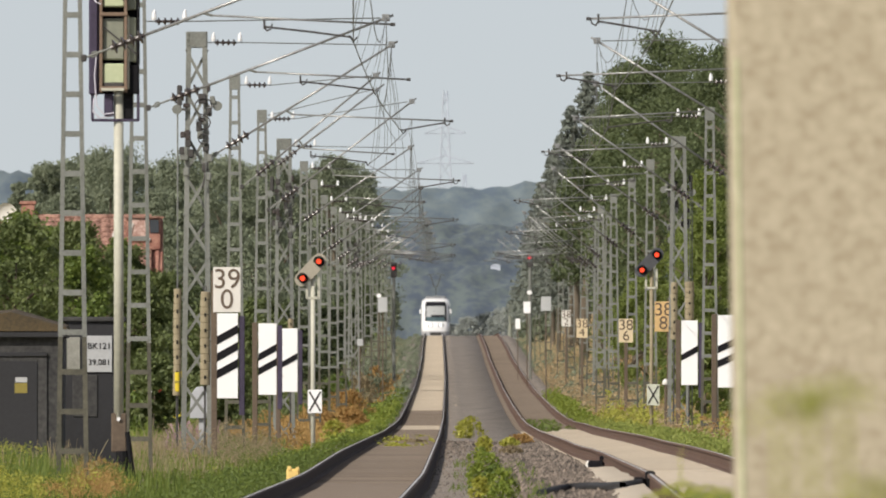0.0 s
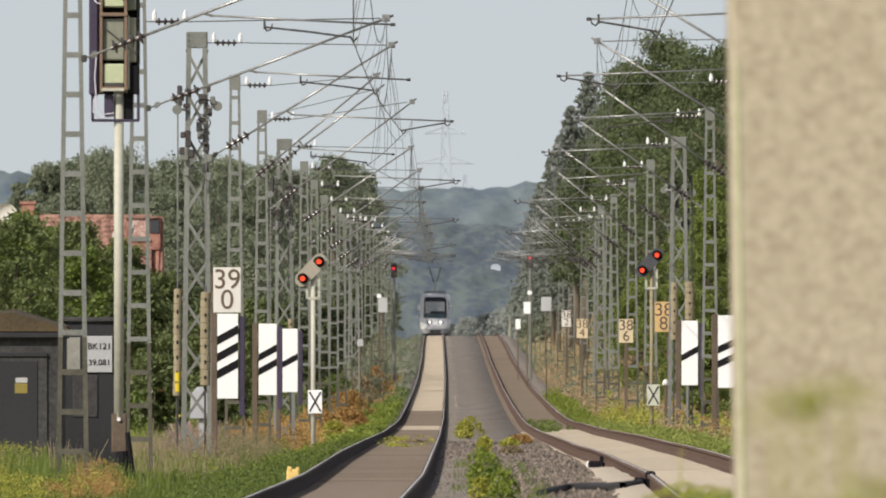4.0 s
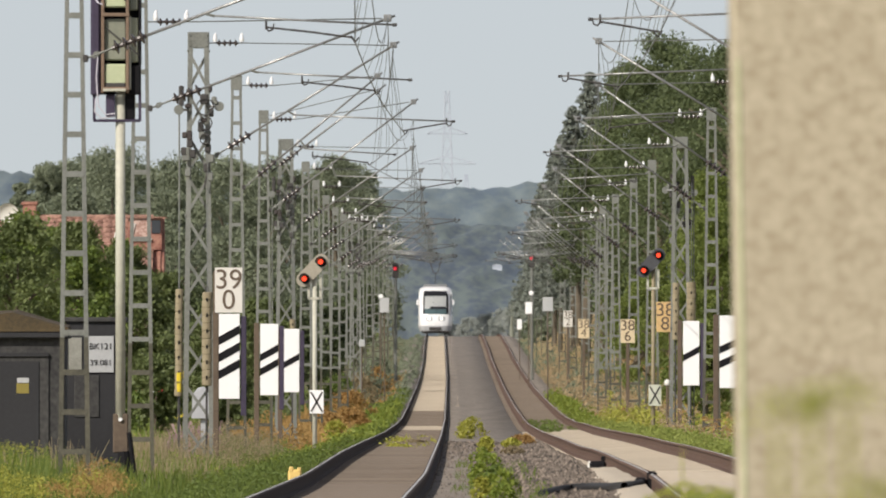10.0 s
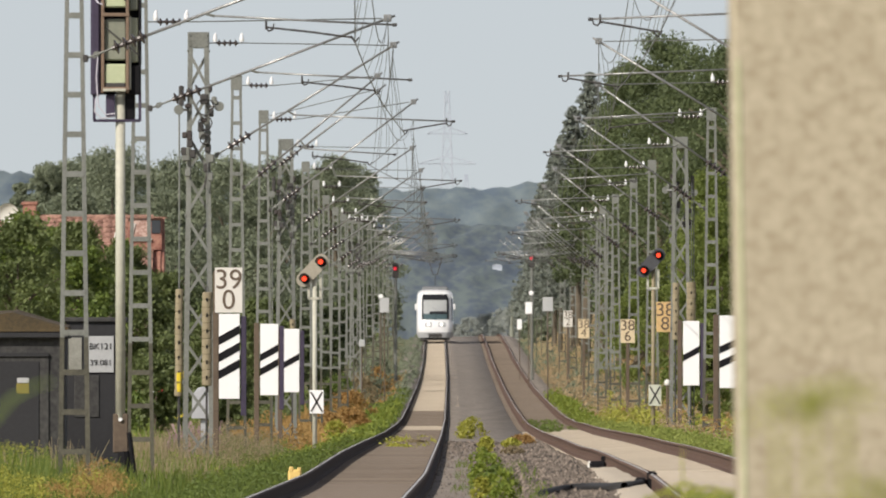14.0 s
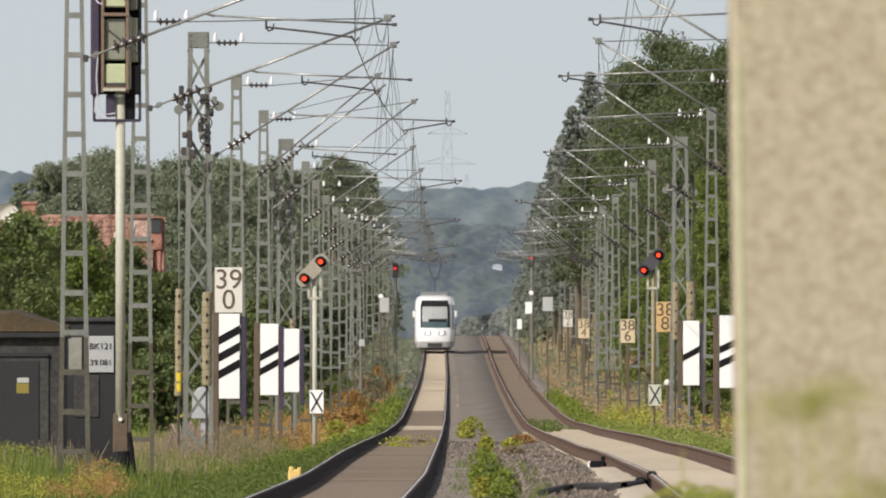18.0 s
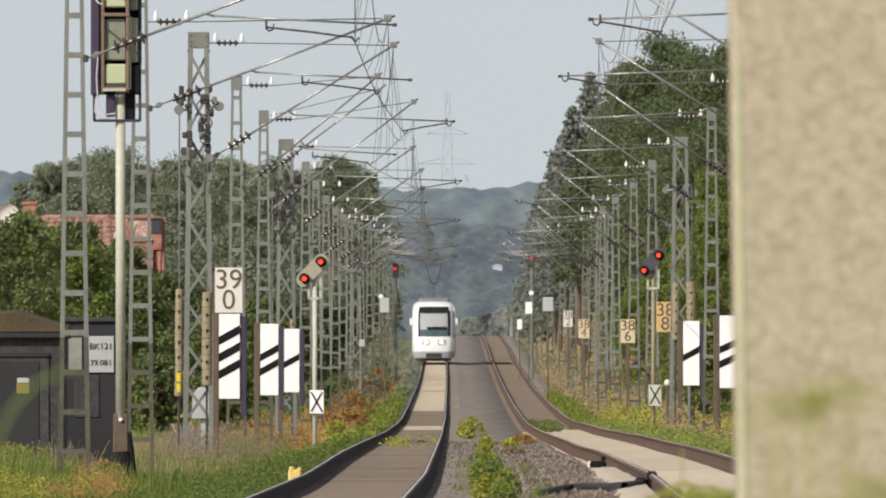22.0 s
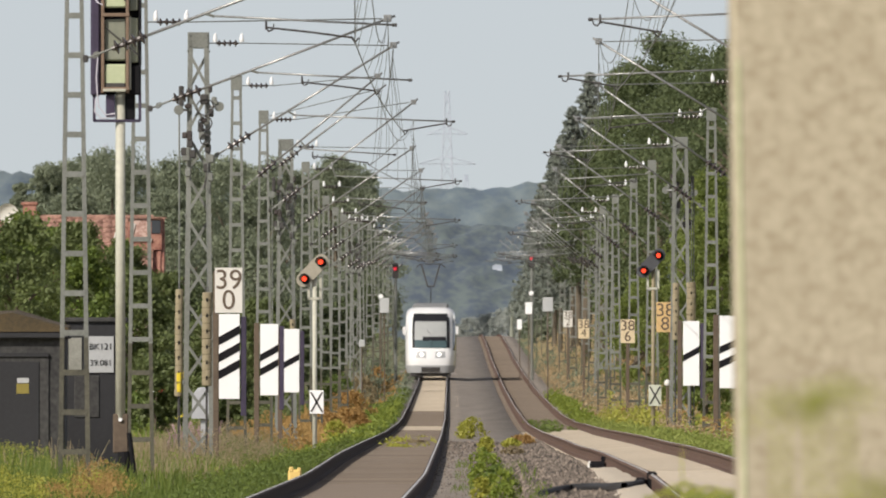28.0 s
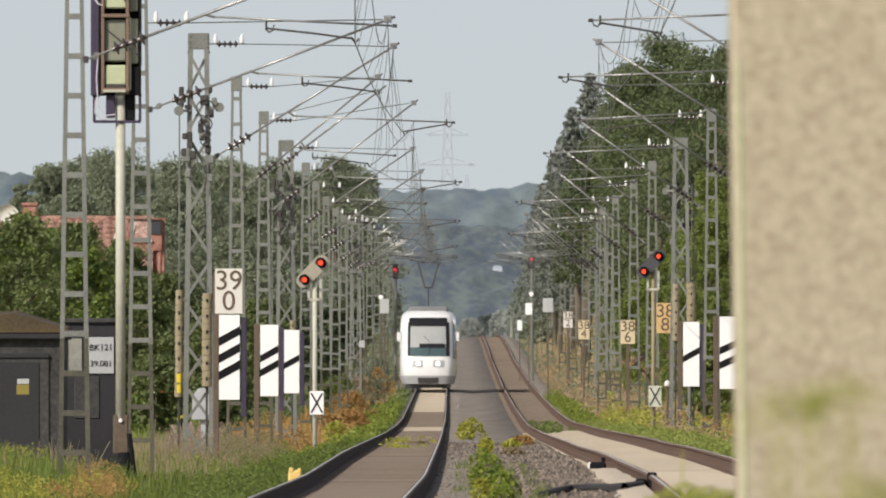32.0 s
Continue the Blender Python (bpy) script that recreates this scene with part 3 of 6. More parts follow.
def cantilever(mast, reach, outer, half, low, top, stay):
    """The hinged arm that carries the wires over the track's centre, at reach from the mast."""
    low_p, top_p = Vector((half + 0.03, -0.1, low)), Vector((reach + 0.08, -0.1, top))
    way = (top_p - low_p).normalized()
    part("hinge", G().box(half - 0.02, half + 0.05, -0.14, -0.06, low - 0.05, low + 0.04, 0.012), DARKGEAR, mast)
    part("link_rod", G().tube(low_p, low_p + way * 0.36, 0.016, n=6), GALV, mast)
    part("shackle", G().path([low_p + way * (0.12 + 0.05 * math.cos(t * 1.05)) + Vector((0, 0, 0.035 * math.sin(t * 1.05))) for t in range(7)], 0.013, 5), GALV, mast, "grey shackle ring")
    part("insulator", insulator(G(), low_p + way * 0.34, low_p + way * 0.80, 4, 0.092), INSUL, mast)
    part("cantilever_tube", G().tube(low_p + way * 0.78, top_p + way * 0.12, 0.020, n=10), TUBE, mast, smooth=True)
    node = low_p.lerp(top_p, 0.42)
    reg_z = 5.72
    end = reach + (1.12 if outer else 0.42)
    part("drop_bracket", G().tube(node, (node.x + 0.12, -0.1, reg_z + 0.05), 0.02, n=6), GALV, mast)
    part("registration_tube", G().tube((node.x + 0.08, -0.1, reg_z + 0.055), (end, -0.1, reg_z - 0.06), 0.0135, n=8), TUBE, mast, smooth=True)
    wx = reach + (0.28 if outer else -0.08)
    bx = end - 0.12 if outer else reach - 1.2
    part("bracket", G().tube((bx, -0.1, reg_z), (bx, -0.1, reg_z - 0.12), 0.016, n=6), DARKGEAR, mast)
    part("registration_arm", G().path([(bx, -0.1, reg_z - 0.09), ((bx + wx) / 2, -0.1, reg_z - 0.15), (wx - 0.03, -0.1, reg_z - 0.22), (wx, -0.1, 5.44)], 0.015, 6), DARKGEAR, mast, "dark steady arm")
    hx = end - 0.02 if outer else bx + 0.1
    part("hook", G().path([(hx, -0.1, reg_z - 0.05), (hx - 0.02, -0.1, reg_z - 0.12), (hx - 0.07, -0.1, reg_z - 0.14), (hx - 0.1, -0.1, reg_z - 0.09)], 0.014, 6), DARKGEAR, mast, "dark hooked bracket")
    part("tube_end", G().tube((end - 0.03, -0.1, reg_z - 0.06), (end + 0.03, -0.1, reg_z - 0.06), 0.022, n=8), DARKGEAR, mast)
    part("hook", G().path([(wx - 0.05, -0.12, 5.52), (wx, -0.12, 5.44), (wx + 0.05, -0.12, 5.5)], 0.014, 5), DARKGEAR, mast, "dark hooked bracket")
    st = G()
    insulator(st, (half + 0.12, -0.1, stay), (half + 0.5, -0.1, stay), 4, 0.06)
    part("stay_insulator", st, INSUL, mast)
    part("white_cap", cap(G(), (half + 0.1, -0.1, stay + 0.02)), PORCELAIN, mast, "white porcelain cap")
    part("white_cap", cap(G(), (half + 0.56, -0.1, stay + 0.02)), PORCELAIN, mast, "white porcelain cap")
    part("stay_rod", G().path([(half - 0.03, -0.1, stay), (half + 0.6, -0.1, stay), (reach, -0.1, max(top, stay - 0.06))], 0.010, 5), WIRE, mast)
    part("wire_clamp", G().box(reach + 0.02, reach + 0.14, -0.14, -0.06, top - 0.05, top + 0.06, 0.01), TUBE, mast)
    return wx


MADE = {}


def overhead_mast(x, d, z, right, lattice, reach, outer, long_arm, top=6.98, twin=0.0):
    """Set up a mast; alike masts share their meshes; twin: the reach of a second arm. Returns where the contact wire hangs."""
    key = (lattice, reach, outer, long_arm, top, twin)
    m = pose(x, d, z, 0, 0, 180 if right else 0)
    if key not in MADE:
        what = "lattice steel mast with crossed braces" if lattice else "slim ladder-shaped steel mast with flat rungs"
        mast = thing("overhead_line_mast", "grey-green " + what + " and arm", "catenary mast", m, "catenary masts along the line")
        high = 7.21
        (lattice_mast if lattice else ladder_mast)(mast, high)
        half = 0.19 if lattice else 0.13
        if long_arm:
            wx = cantilever(mast, reach, outer, half, 5.24, 6.58, 6.53)
        else:
            wx = cantilever(mast, reach, outer, half, 5.02, top, 7.02)
        if twin:
            p0, p1 = Vector((half + 0.03, 0.12, 5.86)), Vector((twin, 0.12, top + 0.39))
            u = (p1 - p0).normalized()
            part("twin_insulator", insulator(G(), p0 + u * 0.25, p0 + u * 0.75, 5, 0.078), INSUL, mast)
            part("twin_link_rod", G().tube(p0, p0 + u * 0.27, 0.016, n=6), DARKGEAR, mast)
            part("twin_tube", G().tube(p0 + u * 0.7, p1, 0.022, n=10), TUBE, mast, "second slanting arm of the overlap", smooth=True)
            part("twin_stay", G().tube((half, 0.12, 7.1), p1 - u * 0.15, 0.010, n=5), WIRE, mast)
        MADE[key] = (mast, wx)
    else:
        mast, wx = MADE[key]
        mast = copy_thing(mast, m)
    wx = MADE[key][1]
    s = -1 if right else 1
    return x + s * wx, x + s * (reach + 0.08), z + (6.6 if long_arm else 7.0)


def lift(d):
    """The wires hang higher over the far stretch of the line."""
    t = min(max((d - 850) / 350, 0), 1)
    return 0.8 * t * t * (3 - 2 * t)


NEAR_LEFT = [-4.65, -4.53, -4.24, -4.07, -3.96, -3.84, -3.68]
hang_left, hang_right = [], []
for k in list(range(-3, 14)) + [15, 17, 20, 23]:
    d = 320 + 60 * k
    x = NEAR_LEFT[k] if 0 <= k < 7 else track_x(d) - (3.7 if k < 0 else 2.95)
    reach = 3.62 if k < 2 else (3.3 if k < 5 else 3.0)
    reach, top, twin = {3: (2.7, 7.2, 0.0), 4: (3.23, 7.4, 2.7)}.get(k, (reach, 6.98, 0.0))
    cx, mx, mz = overhead_mast(x, d, rail_z(d) + lift(d), False, k in (2, 5, 12), reach, k == -1 or (k % 2 == 0 and k > 0), k < 2, top, twin)
    hang_left.append((d, cx, mx, mz, rail_z(d) + lift(d) + 5.45))
NEAR_RIGHT = [6.25, 6.15, 6.05, 5.95, 5.87, 5.75, 5.56, 5.52, 5.4, 5.38]
for k in list(range(-3, 14)) + [15, 17, 20, 23]:
    d = 315 + 60 * k
    x = NEAR_RIGHT[k] if 0 <= k < 10 else track_x(d, True) + (3.3 if k < 0 else 2.45)
    reach = 3.3 if k < 3 else (2.85 if k < 6 else 2.5)
    cx, mx, mz = overhead_mast(x, d, rail_z(d) + lift(d), True, k in (5, 11), reach, k % 2 == 1 or k == 0, k < 1)
    hang_right.append((d, cx, mx, mz, rail_z(d) + lift(d) + 5.45))


def overhead_line(hang):
    line = thing("overhead_line", "thin grey contact wire under a sagging carrying wire with droppers", "overhead wire", group="overhead lines")
    cw, mw, far = [], [], G()
    for (d0, c0, m0, z0, w0), (d1, c1, m1, z1, w1) in zip(hang, hang[1:]):
        for i in range(10):
            t = i / 10
            sag = 4 * t * (1 - t)
            cw.append((c0 + (c1 - c0) * t, d0 + (d1 - d0) * t, w0 + (w1 - w0) * t - 0.03 * sag))
            mw.append((m0 + (m1 - m0) * t, d0 + (d1 - d0) * t, z0 + (z1 - z0) * t - 0.72 * sag))
        for i in (1, 3, 5, 7, 9):
            a, b = Vector(cw[-10 + i]), Vector(mw[-10 + i])
            g = G().path([a, a.lerp(b, 0.5) + Vector((0.02, 0, 0)), b], 0.0042, 4)
            if 300 < d0 < 560:
                part("dropper", g, WIRE, line)
            else:
                far.add(g.v, g.f)
    part("contact_wire", G().path(cw, 0.008, 5), WIRE, line)
    part("carrying_wire", G().path(mw, 0.007, 5), WIRE, line)
    tagged(part("far_dropper", far, WIRE, line), kind="stuff")


overhead_line(hang_left)
overhead_line(hang_right)


# ---- the concrete pier beside the camera's line of sight ----
pier = thing("concrete_pier", "pale beige concrete pier with blotchy weathering beside the track", "pier", pose(1.238, 70.4, 0, 0, -0.85, 0))
part("shaft", G().box(-0.41, 0.41, -0.4, 0.4, -0.05, 5.2, 0.014), PIER, pier, "blotchy beige concrete shaft")
part("edge_stain", G().box(-0.398, -0.385, -0.404, -0.395, -0.03, 2.16, 0.003), PIERGREEN, pier, "pale green strip along the edge")
part("footing", G().box(-0.46, 0.46, -0.45, 0.45, -0.6, -0.05, 0.02), PIER, pier)
part("cap", G().box(-0.44, 0.44, -0.43, 0.43, 5.2, 5.4, 0.02), PIER, pier)


# ---- signs ----
def stripe_board(x, d, z0, stripes, w=0.38, h=1.5):
    """A tall white board with slanting black stripes on a post."""
    b = thing("striped_board", "tall white board with %s slanting black %s on a dark post" % (("one", "two", "three")[stripes - 1], "stripe" if stripes == 1 else "stripes"), "railway sign", pose(x, d, z0), "striped boards")
    part("panel", G().box(-w / 2, w / 2, 0, 0.02, 0, h, 0.004), WHITE, b, "white reflective panel")
    hw = w / 2
    for i in range(stripes):
        z = h * 0.52 + (i - (stripes - 1) / 2) * 0.30 + (0.03 if stripes == 3 else -0.05)
        part("stripe", G().plate([(-hw, z - 0.17), (hw, z + 0.04), (hw, z + 0.19), (-hw, z - 0.02)], -0.006, 0.0), BLACK, b, "black slanting stripe")
    part("post", G().box(-hw - 0.13, -hw - 0.02, 0.02, 0.14, ground_z(x, d) - z0 - 0.4, h + 0.02, 0.01), BROWNPOST, b)
    part("back_rail", G().box(-hw - 0.05, hw - 0.03, 0.021, 0.06, h * 0.2, h * 0.25), BROWNPOST, b)
    part("back_rail", G().box(-hw - 0.05, hw - 0.03, 0.021, 0.06, h * 0.75, h * 0.8), BROWNPOST, b)
    part("side_strip", G().box(hw + 0.02, hw + 0.12, 0.03, 0.09, -0.3, h * 0.97, 0.01), PURPLE, b, "dark violet strip")


stripe_board(-3.78, 448, 0.66, 3)
stripe_board(-3.65, 533, 0.61, 2)
stripe_board(-3.59, 600, 0.59, 1)
stripe_board(5.77, 590, 0.76, 1)
stripe_board(5.95, 525, 0.77, 2, w=0.46)


def distance_board(x, d, zc, top, low, paint, label, post_x, w=0.44, h=0.76):
    b = thing("distance_board", label, "railway sign", pose(x, d, zc), "distance boards")
    part("plate", G().box(-w / 2, w / 2, 0, 0.02, -h / 2, h / 2, 0.004), paint, b)
    a = part("number", lettering(top, 0.617 * h), INK, b, "dark brown figures")
    a.matrix_basis = pose(0, -0.004, h * 0.22)
    a = part("number", lettering(low, 0.617 * h), INK, b, "dark brown figures")
    a.matrix_basis = pose(0, -0.004, -h * 0.23)
    part("post", G().box(post_x - 0.05, post_x + 0.05, 0.02, 0.12, ground_z(x, d) - zc - 0.4, h * 0.42, 0.008), BROWNPOST, b)


distance_board(-3.70, 438, 2.55, "39", "0", SIGNWHITE, "white enamel distance board reading 39 0 on a brown post", -0.22, 0.475, 0.78)
distance_board(5.60, 640, 2.44, "38", "8", SIGNORANGE, "yellowed distance board reading 38 8 beside a lattice mast", 0.14)
distance_board(5.29, 727, 2.19, "38", "6", SIGNCREAM, "cream distance board reading 38 6 on a post", 0.0, 0.41, 0.68)
distance_board(5.60, 1010, 2.62, "38", "4", SIGNCREAM, "cream distance board reading 38 4 on a post", 0.0)
distance_board(5.93, 1205, 3.35, "38", "2", SIGNWHITE, "pale distance board reading 38 2 on a post", 0.0)


def small_board(x, d, zc, w, h, paint, label, round_one=False):
    b = thing("signal_board", label, "railway sign", pose(x, d, zc), "small boards far along the line")
    if round_one:
        part("plate", G().tube((0, 0, 0), (0, 0.03, 0), w / 2, n=16), paint, b)
    else:
        part("plate", G().box(-w / 2, w / 2, 0, 0.03, -h / 2, h / 2, 0.02), paint, b)
    part("post", G().tube((0, 0.07, ground_z(x, d) - zc - 0.4), (0, 0.07, h * 0.4), 0.026, n=8), BROWNPOST, b)


small_board(4.54, 1100, 3.80, 0.45, 0.62, SIGNGREY, "small pale grey board on a post beside the line")
small_board(4.39, 1300, 4.06, 0.36, 0.60, WHITE, "small white board on a post beside the line")
small_board(4.86, 1400, 5.10, 0.26, 0.26, WHITE, "small round white disc on a post", True)
small_board(4.22, 1400, 3.37, 0.28, 0.56, WHITE, "narrow white board on a post beside the line")
small_board(-2.54, 1100, 3.76, 0.40, 0.64, SIGNGREY, "small pale grey board on a post beside the line")
small_board(-2.9, 1180, 4.35, 0.22, 0.22, WHITE, "small round white disc on a post", True)
small_board(-3.2, 1000, 2.05, 0.24, 0.28, SIGNGREY, "small pale board low beside the line")


# ---- two-lamp crossing signals ----
def crossing_signal(x, d, zc, paint, label, board_z, pole, thick, board_paint):
    s = thing("crossing_signal", label, "railway signal", pose(x, d, zc), "two-lamp crossing signals")
    c, e = math.cos(radians(46)), math.sin(radians(46))
    poly = []
    for k in range(24):
        a = 2 * math.pi * k / 24
        u, v = (0.27 if math.cos(a) > 0 else -0.27) + 0.155 * math.cos(a), 0.155 * math.sin(a)
        poly.append((u * c - v * e, u * e + v * c))
    part("lamp_housing", G().plate(poly, 0.0, 0.22), paint, s, "rounded slanting lamp housing")
    for sg in (-1, 1):
        lx, lz = sg * 0.25 * c, sg * 0.25 * e
        part("lamp", G().path([(lx, -0.03, lz), (lx, -0.01, lz), (lx, 0.01, lz)], [0.025, 0.055, 0.06], 16), RED_LIGHT, s, "glowing red lamp")
        part("lamp_surround", G().tube((lx + 0.03, -0.008, lz - 0.02), (lx + 0.03, 0.0, lz - 0.02), 0.092, n=18), BLACK, s, "black lamp surround")
        g = G()
        for k in range(14):
            a0, a1 = math.pi * (-0.06 + 1.12 * k / 14), math.pi * (-0.06 + 1.12 * (k + 1) / 14)
            q = [(lx + 0.115 * math.cos(a), lz + 0.115 * math.sin(a)) for a in (a0, a1)]
            r = [(lx + 0.10 * math.cos(a), lz + 0.10 * math.sin(a)) for a in (a0, a1)]
            g.add([(q[0][0], -0.2, q[0][1]), (q[1][0], -0.2, q[1][1]), (q[1][0], 0, q[1][1]), (q[0][0], 0, q[0][1]),
                   (r[0][0], -0.2, r[0][1]), (r[1][0], -0.2, r[1][1]), (r[1][0], 0, r[1][1]), (r[0][0], 0, r[0][1])],
                  [(0, 1, 2, 3), (7, 6, 5, 4), (0, 4, 5, 1), (3, 2, 6, 7)])
        part("hood", g, BLACK, s, "black lamp hood")
    base = ground_z(x, d) - zc - 0.4
    part("pole", G().tube((0.05, 0.13, base), (0.05, 0.13, -0.1), thick, n=12), pole, s, smooth=True)
    for sx in (-0.08, 0.17):
        part("stay_bar", G().bar((sx, 0.1, -0.62), (sx, 0.1, -0.15), 0.05, 0.05), CREAMPOST, s)
    part("stay_bar", G().bar((-0.08, 0.1, -0.6), (0.17, 0.1, -0.6), 0.05, 0.05), CREAMPOST, s)
    bz = board_z - zc
    bd = part("marker_board", G().box(-0.06, 0.24, 0.0, 0.02, bz - 0.25, bz + 0.25, 0.004), board_paint, s, "small board with a black cross")
    for sg in (-1, 1):
        part("cross_bar", G().bar((0.09 - 0.12, -0.006, bz - 0.21 * sg), (0.09 + 0.12, -0.006, bz + 0.21 * sg), 0.036, 0.01), DARKGEAR, bd)
    return s


crossing_signal(-2.78, 540, 3.26, mat("weathered_beige_housing", (0.42, 0.38, 0.30), (0.32, 0.29, 0.23), 0.7, big=5), "slanting beige crossing signal with two red lamps on a pole", 0.46, CREAMPOST, 0.05, WHITE)
crossing_signal(4.92, 600, 3.65, mat("dark_grey_housing", (0.05, 0.052, 0.058), (0.08, 0.082, 0.09), 0.6, big=5), "slanting dark grey crossing signal with two red lamps on a pole", 0.52, OLDWOOD, 0.045, mat("algae_stained_white", (0.42, 0.46, 0.34), (0.66, 0.66, 0.58), 0.6, big=5))


# ---- far stop signals ----
def stop_signal(x, d, zc):
    s = thing("stop_signal", "dark far-off light signal showing red on a grey post", "railway signal", pose(x, d, zc), "far stop signals")
    part("backplate", G().box(-0.17, 0.17, 0, 0.06, -0.42, 0.42, 0.05), DARKGEAR, s)
    part("lamp", G().tube((-0.02, -0.08, 0.1), (-0.02, 0, 0.1), 0.10, n=16), FAR_RED, s, "glowing red lamp")
    part("hood", G().box(-0.15, 0.13, -0.22, 0, 0.26, 0.29), BLACK, s)
    part("post", G().tube((0, 0.12, ground_z(x, d) - zc - 0.4), (0, 0.12, 0.4), 0.09, n=8), GALV, s)


stop_signal(-2.62, 1400, 6.34)
stop_signal(4.90, 1400, 6.92)


# ---- the near block signal, seen from behind ----
sig = thing("block_signal", "tall light signal with dark violet casing on a cream pole", "railway signal", pose(-4.45, 350, -0.36))
part("pole", G().tube((0, 0, 0.9), (0.0, 0, 5.5), 0.068, n=18), CREAMPOST, sig, "cream painted pole", smooth=True)
part("pole_bracket", G().box(-0.10, 0.11, -0.06, 0.08, 0.42, 0.96, 0.015), BROWNPOST, sig, "brown steel footing bracket")
part("footing", G().path([(0.06, -0.05, -0.3), (0.07, -0.05, 0.16), (0.05, -0.05, 0.44)], [0.12, 0.11, 0.09], 10), BLACK, sig, "black footing")
part("foot_cable", G().path([(0.12, -0.12, 0.7), (0.16, -0.13, 0.4), (0.2, -0.13, 0.1), (0.3, -0.13, -0.1)], 0.035, 8), BLACK, sig, "thick black cable")
part("bracket_bolt", G().tube((0.0, -0.1, 0.88), (0.0, -0.05, 0.88), 0.028, n=8), PORCELAIN, sig)
head = part("head_frame", G().box(-0.36, 0.28, 0.16, 0.2, 5.36, 7.2, 0.01), BLACK, sig, "black back plate")
part("violet_casing", G().box(-0.41, -0.27, -0.12, 0.16, 5.34, 7.2, 0.03), PURPLE, sig, "dark violet casing")
part("dark_casing", G().box(0.115, 0.285, -0.1, 0.16, 5.36, 5.76, 0.02), BLACK, sig)
part("dark_casing", G().box(0.255, 0.29, -0.1, 0.16, 5.76, 7.2, 0.01), BLACK, sig)
part("housing", G().box(-0.215, 0.085, -0.16, 0.15, 5.50, 5.78, 0.02), GREENBOX, sig, "pale green lamp housing")
part("housing", G().box(-0.215, 0.085, -0.13, 0.15, 5.83, 6.40, 0.02), OLIVEBOX, sig, "olive-grey lamp housing")
part("housing", G().box(-0.215, 0.085, -0.16, 0.15, 6.56, 7.1, 0.02), GREENBOX, sig, "pale green lamp housing")
part("side_housing", G().box(0.115, 0.245, -0.08, 0.15, 5.80, 6.42, 0.015), mat("pale_khaki_panel", (0.36, 0.37, 0.28), (0.30, 0.31, 0.23), 0.6, big=3), sig)
part("side_housing", G().box(0.115, 0.245, -0.08, 0.15, 6.52, 7.1, 0.015), OLIVEBOX, sig)
for x in (-0.24, 0.10):
    part("upright", G().box(x - 0.022, x + 0.022, -0.2, -0.14, 5.38, 7.15, 0.006), RUSTBAR, sig, "rust-brown upright")
for z in (5.44, 6.46):
    part("crossbar", G().box(-0.26, 0.13, -0.22, -0.2, z - 0.025, z + 0.025, 0.006), RUSTBAR, sig)
part("shelf", G().box(-0.235, 0.08, -0.27, -0.18, 5.40, 5.44, 0.006), CREAMPOST, sig, "pale shelf under the lamps")
part("edge_strip", G().box(0.124, 0.15, -0.16, -0.1, 5.43, 6.44, 0.005), CREAMPOST, sig, "pale edge strip")
for x0, z0, x1, z1 in ((-0.2, 6.28, 0.26, 5.90), (-0.2, 7.0, 0.1, 6.62)):
    part("brace", G().bar((x0, -0.17, z0), (x1, -0.17, z1), 0.022, 0.02), DARKGEAR, sig, "dark slanting brace")
part("clasp", G().box(-0.2, 0.07, -0.2, -0.16, 5.46, 5.52, 0.01), DARKGEAR, sig, "dark row of clasps")
cage = part("cage_rail", G().bar((-0.37, -0.05, 5.0), (0.28, -0.05, 5.0), 0.04, 0.04), PURPLE, sig, "violet cage rail")
for x in (-0.36, 0.27):
    part("cage_post", G().bar((x, -0.05, 5.0), (x, -0.05, 5.4), 0.04, 0.04), PURPLE, cage)
part("junction_box", G().box(0.03, 0.2, 0.0, 0.12, 5.02, 5.4, 0.015), BLACK, cage)
part("junction_box", G().box(-0.2, -0.07, -0.1, 0.1, 5.05, 5.36, 0.015), PURPLE, cage)
CABLE = mat("white_cable", (0.62, 0.60, 0.66), (0.5, 0.48, 0.55), 0.6, bump=0)
for pts in ([(-0.3, -0.2, 5.95), (-0.33, -0.2, 5.6), (-0.30, -0.2, 5.2), (-0.2, -0.2, 5.08), (-0.06, -0.2, 5.1)],
            [(-0.36, -0.15, 6.7), (-0.3, -0.2, 6.62), (-0.24, -0.2, 6.6)],
            [(-0.34, -0.18, 5.3), (-0.35, -0.18, 5.12), (-0.26, -0.18, 5.03), (-0.05, -0.15, 5.06)]):
    part("cable", G().path(pts, 0.011, 6), CABLE, sig, "looped white cable")

# ---- the block hut and its cabinet ----
hut = thing("block_hut", "small grey rendered railway hut with a mossy flat roof", "hut", pose(-6.4, 357, 0.08))
part("wall", G().box(-1.4, 1.08, 0, 2.4, -0.4, 1.62, 0.02), HUTWALL, hut, "dull grey rendered wall")
part("fascia", G().box(-1.5, 1.14, -0.14, 2.5, 1.56, 1.66, 0.02), HUTDARK, hut, "dark fascia")
part("roof", G().add([(-1.5, -0.15, 1.66), (1.16, -0.15, 1.66), (1.16, 2.5, 1.66), (-1.5, 2.5, 1.66), (-1.5, -0.1, 1.84), (0.0, -0.1, 1.88), (0.35, -0.1, 1.93), (1.12, -0.1, 1.72), (1.12, 2.4, 1.75), (0.4, 2.4, 1.97), (-1.5, 2.4, 1.88)],
     [(3, 2, 1, 0), (0, 1, 7, 6, 5, 4), (4, 5, 6, 9, 10), (6, 7, 8, 9), (1, 2, 8, 7), (3, 0, 4, 10), (2, 3, 10, 9, 8)]), HUTROOF, hut, "mossy brown roof")
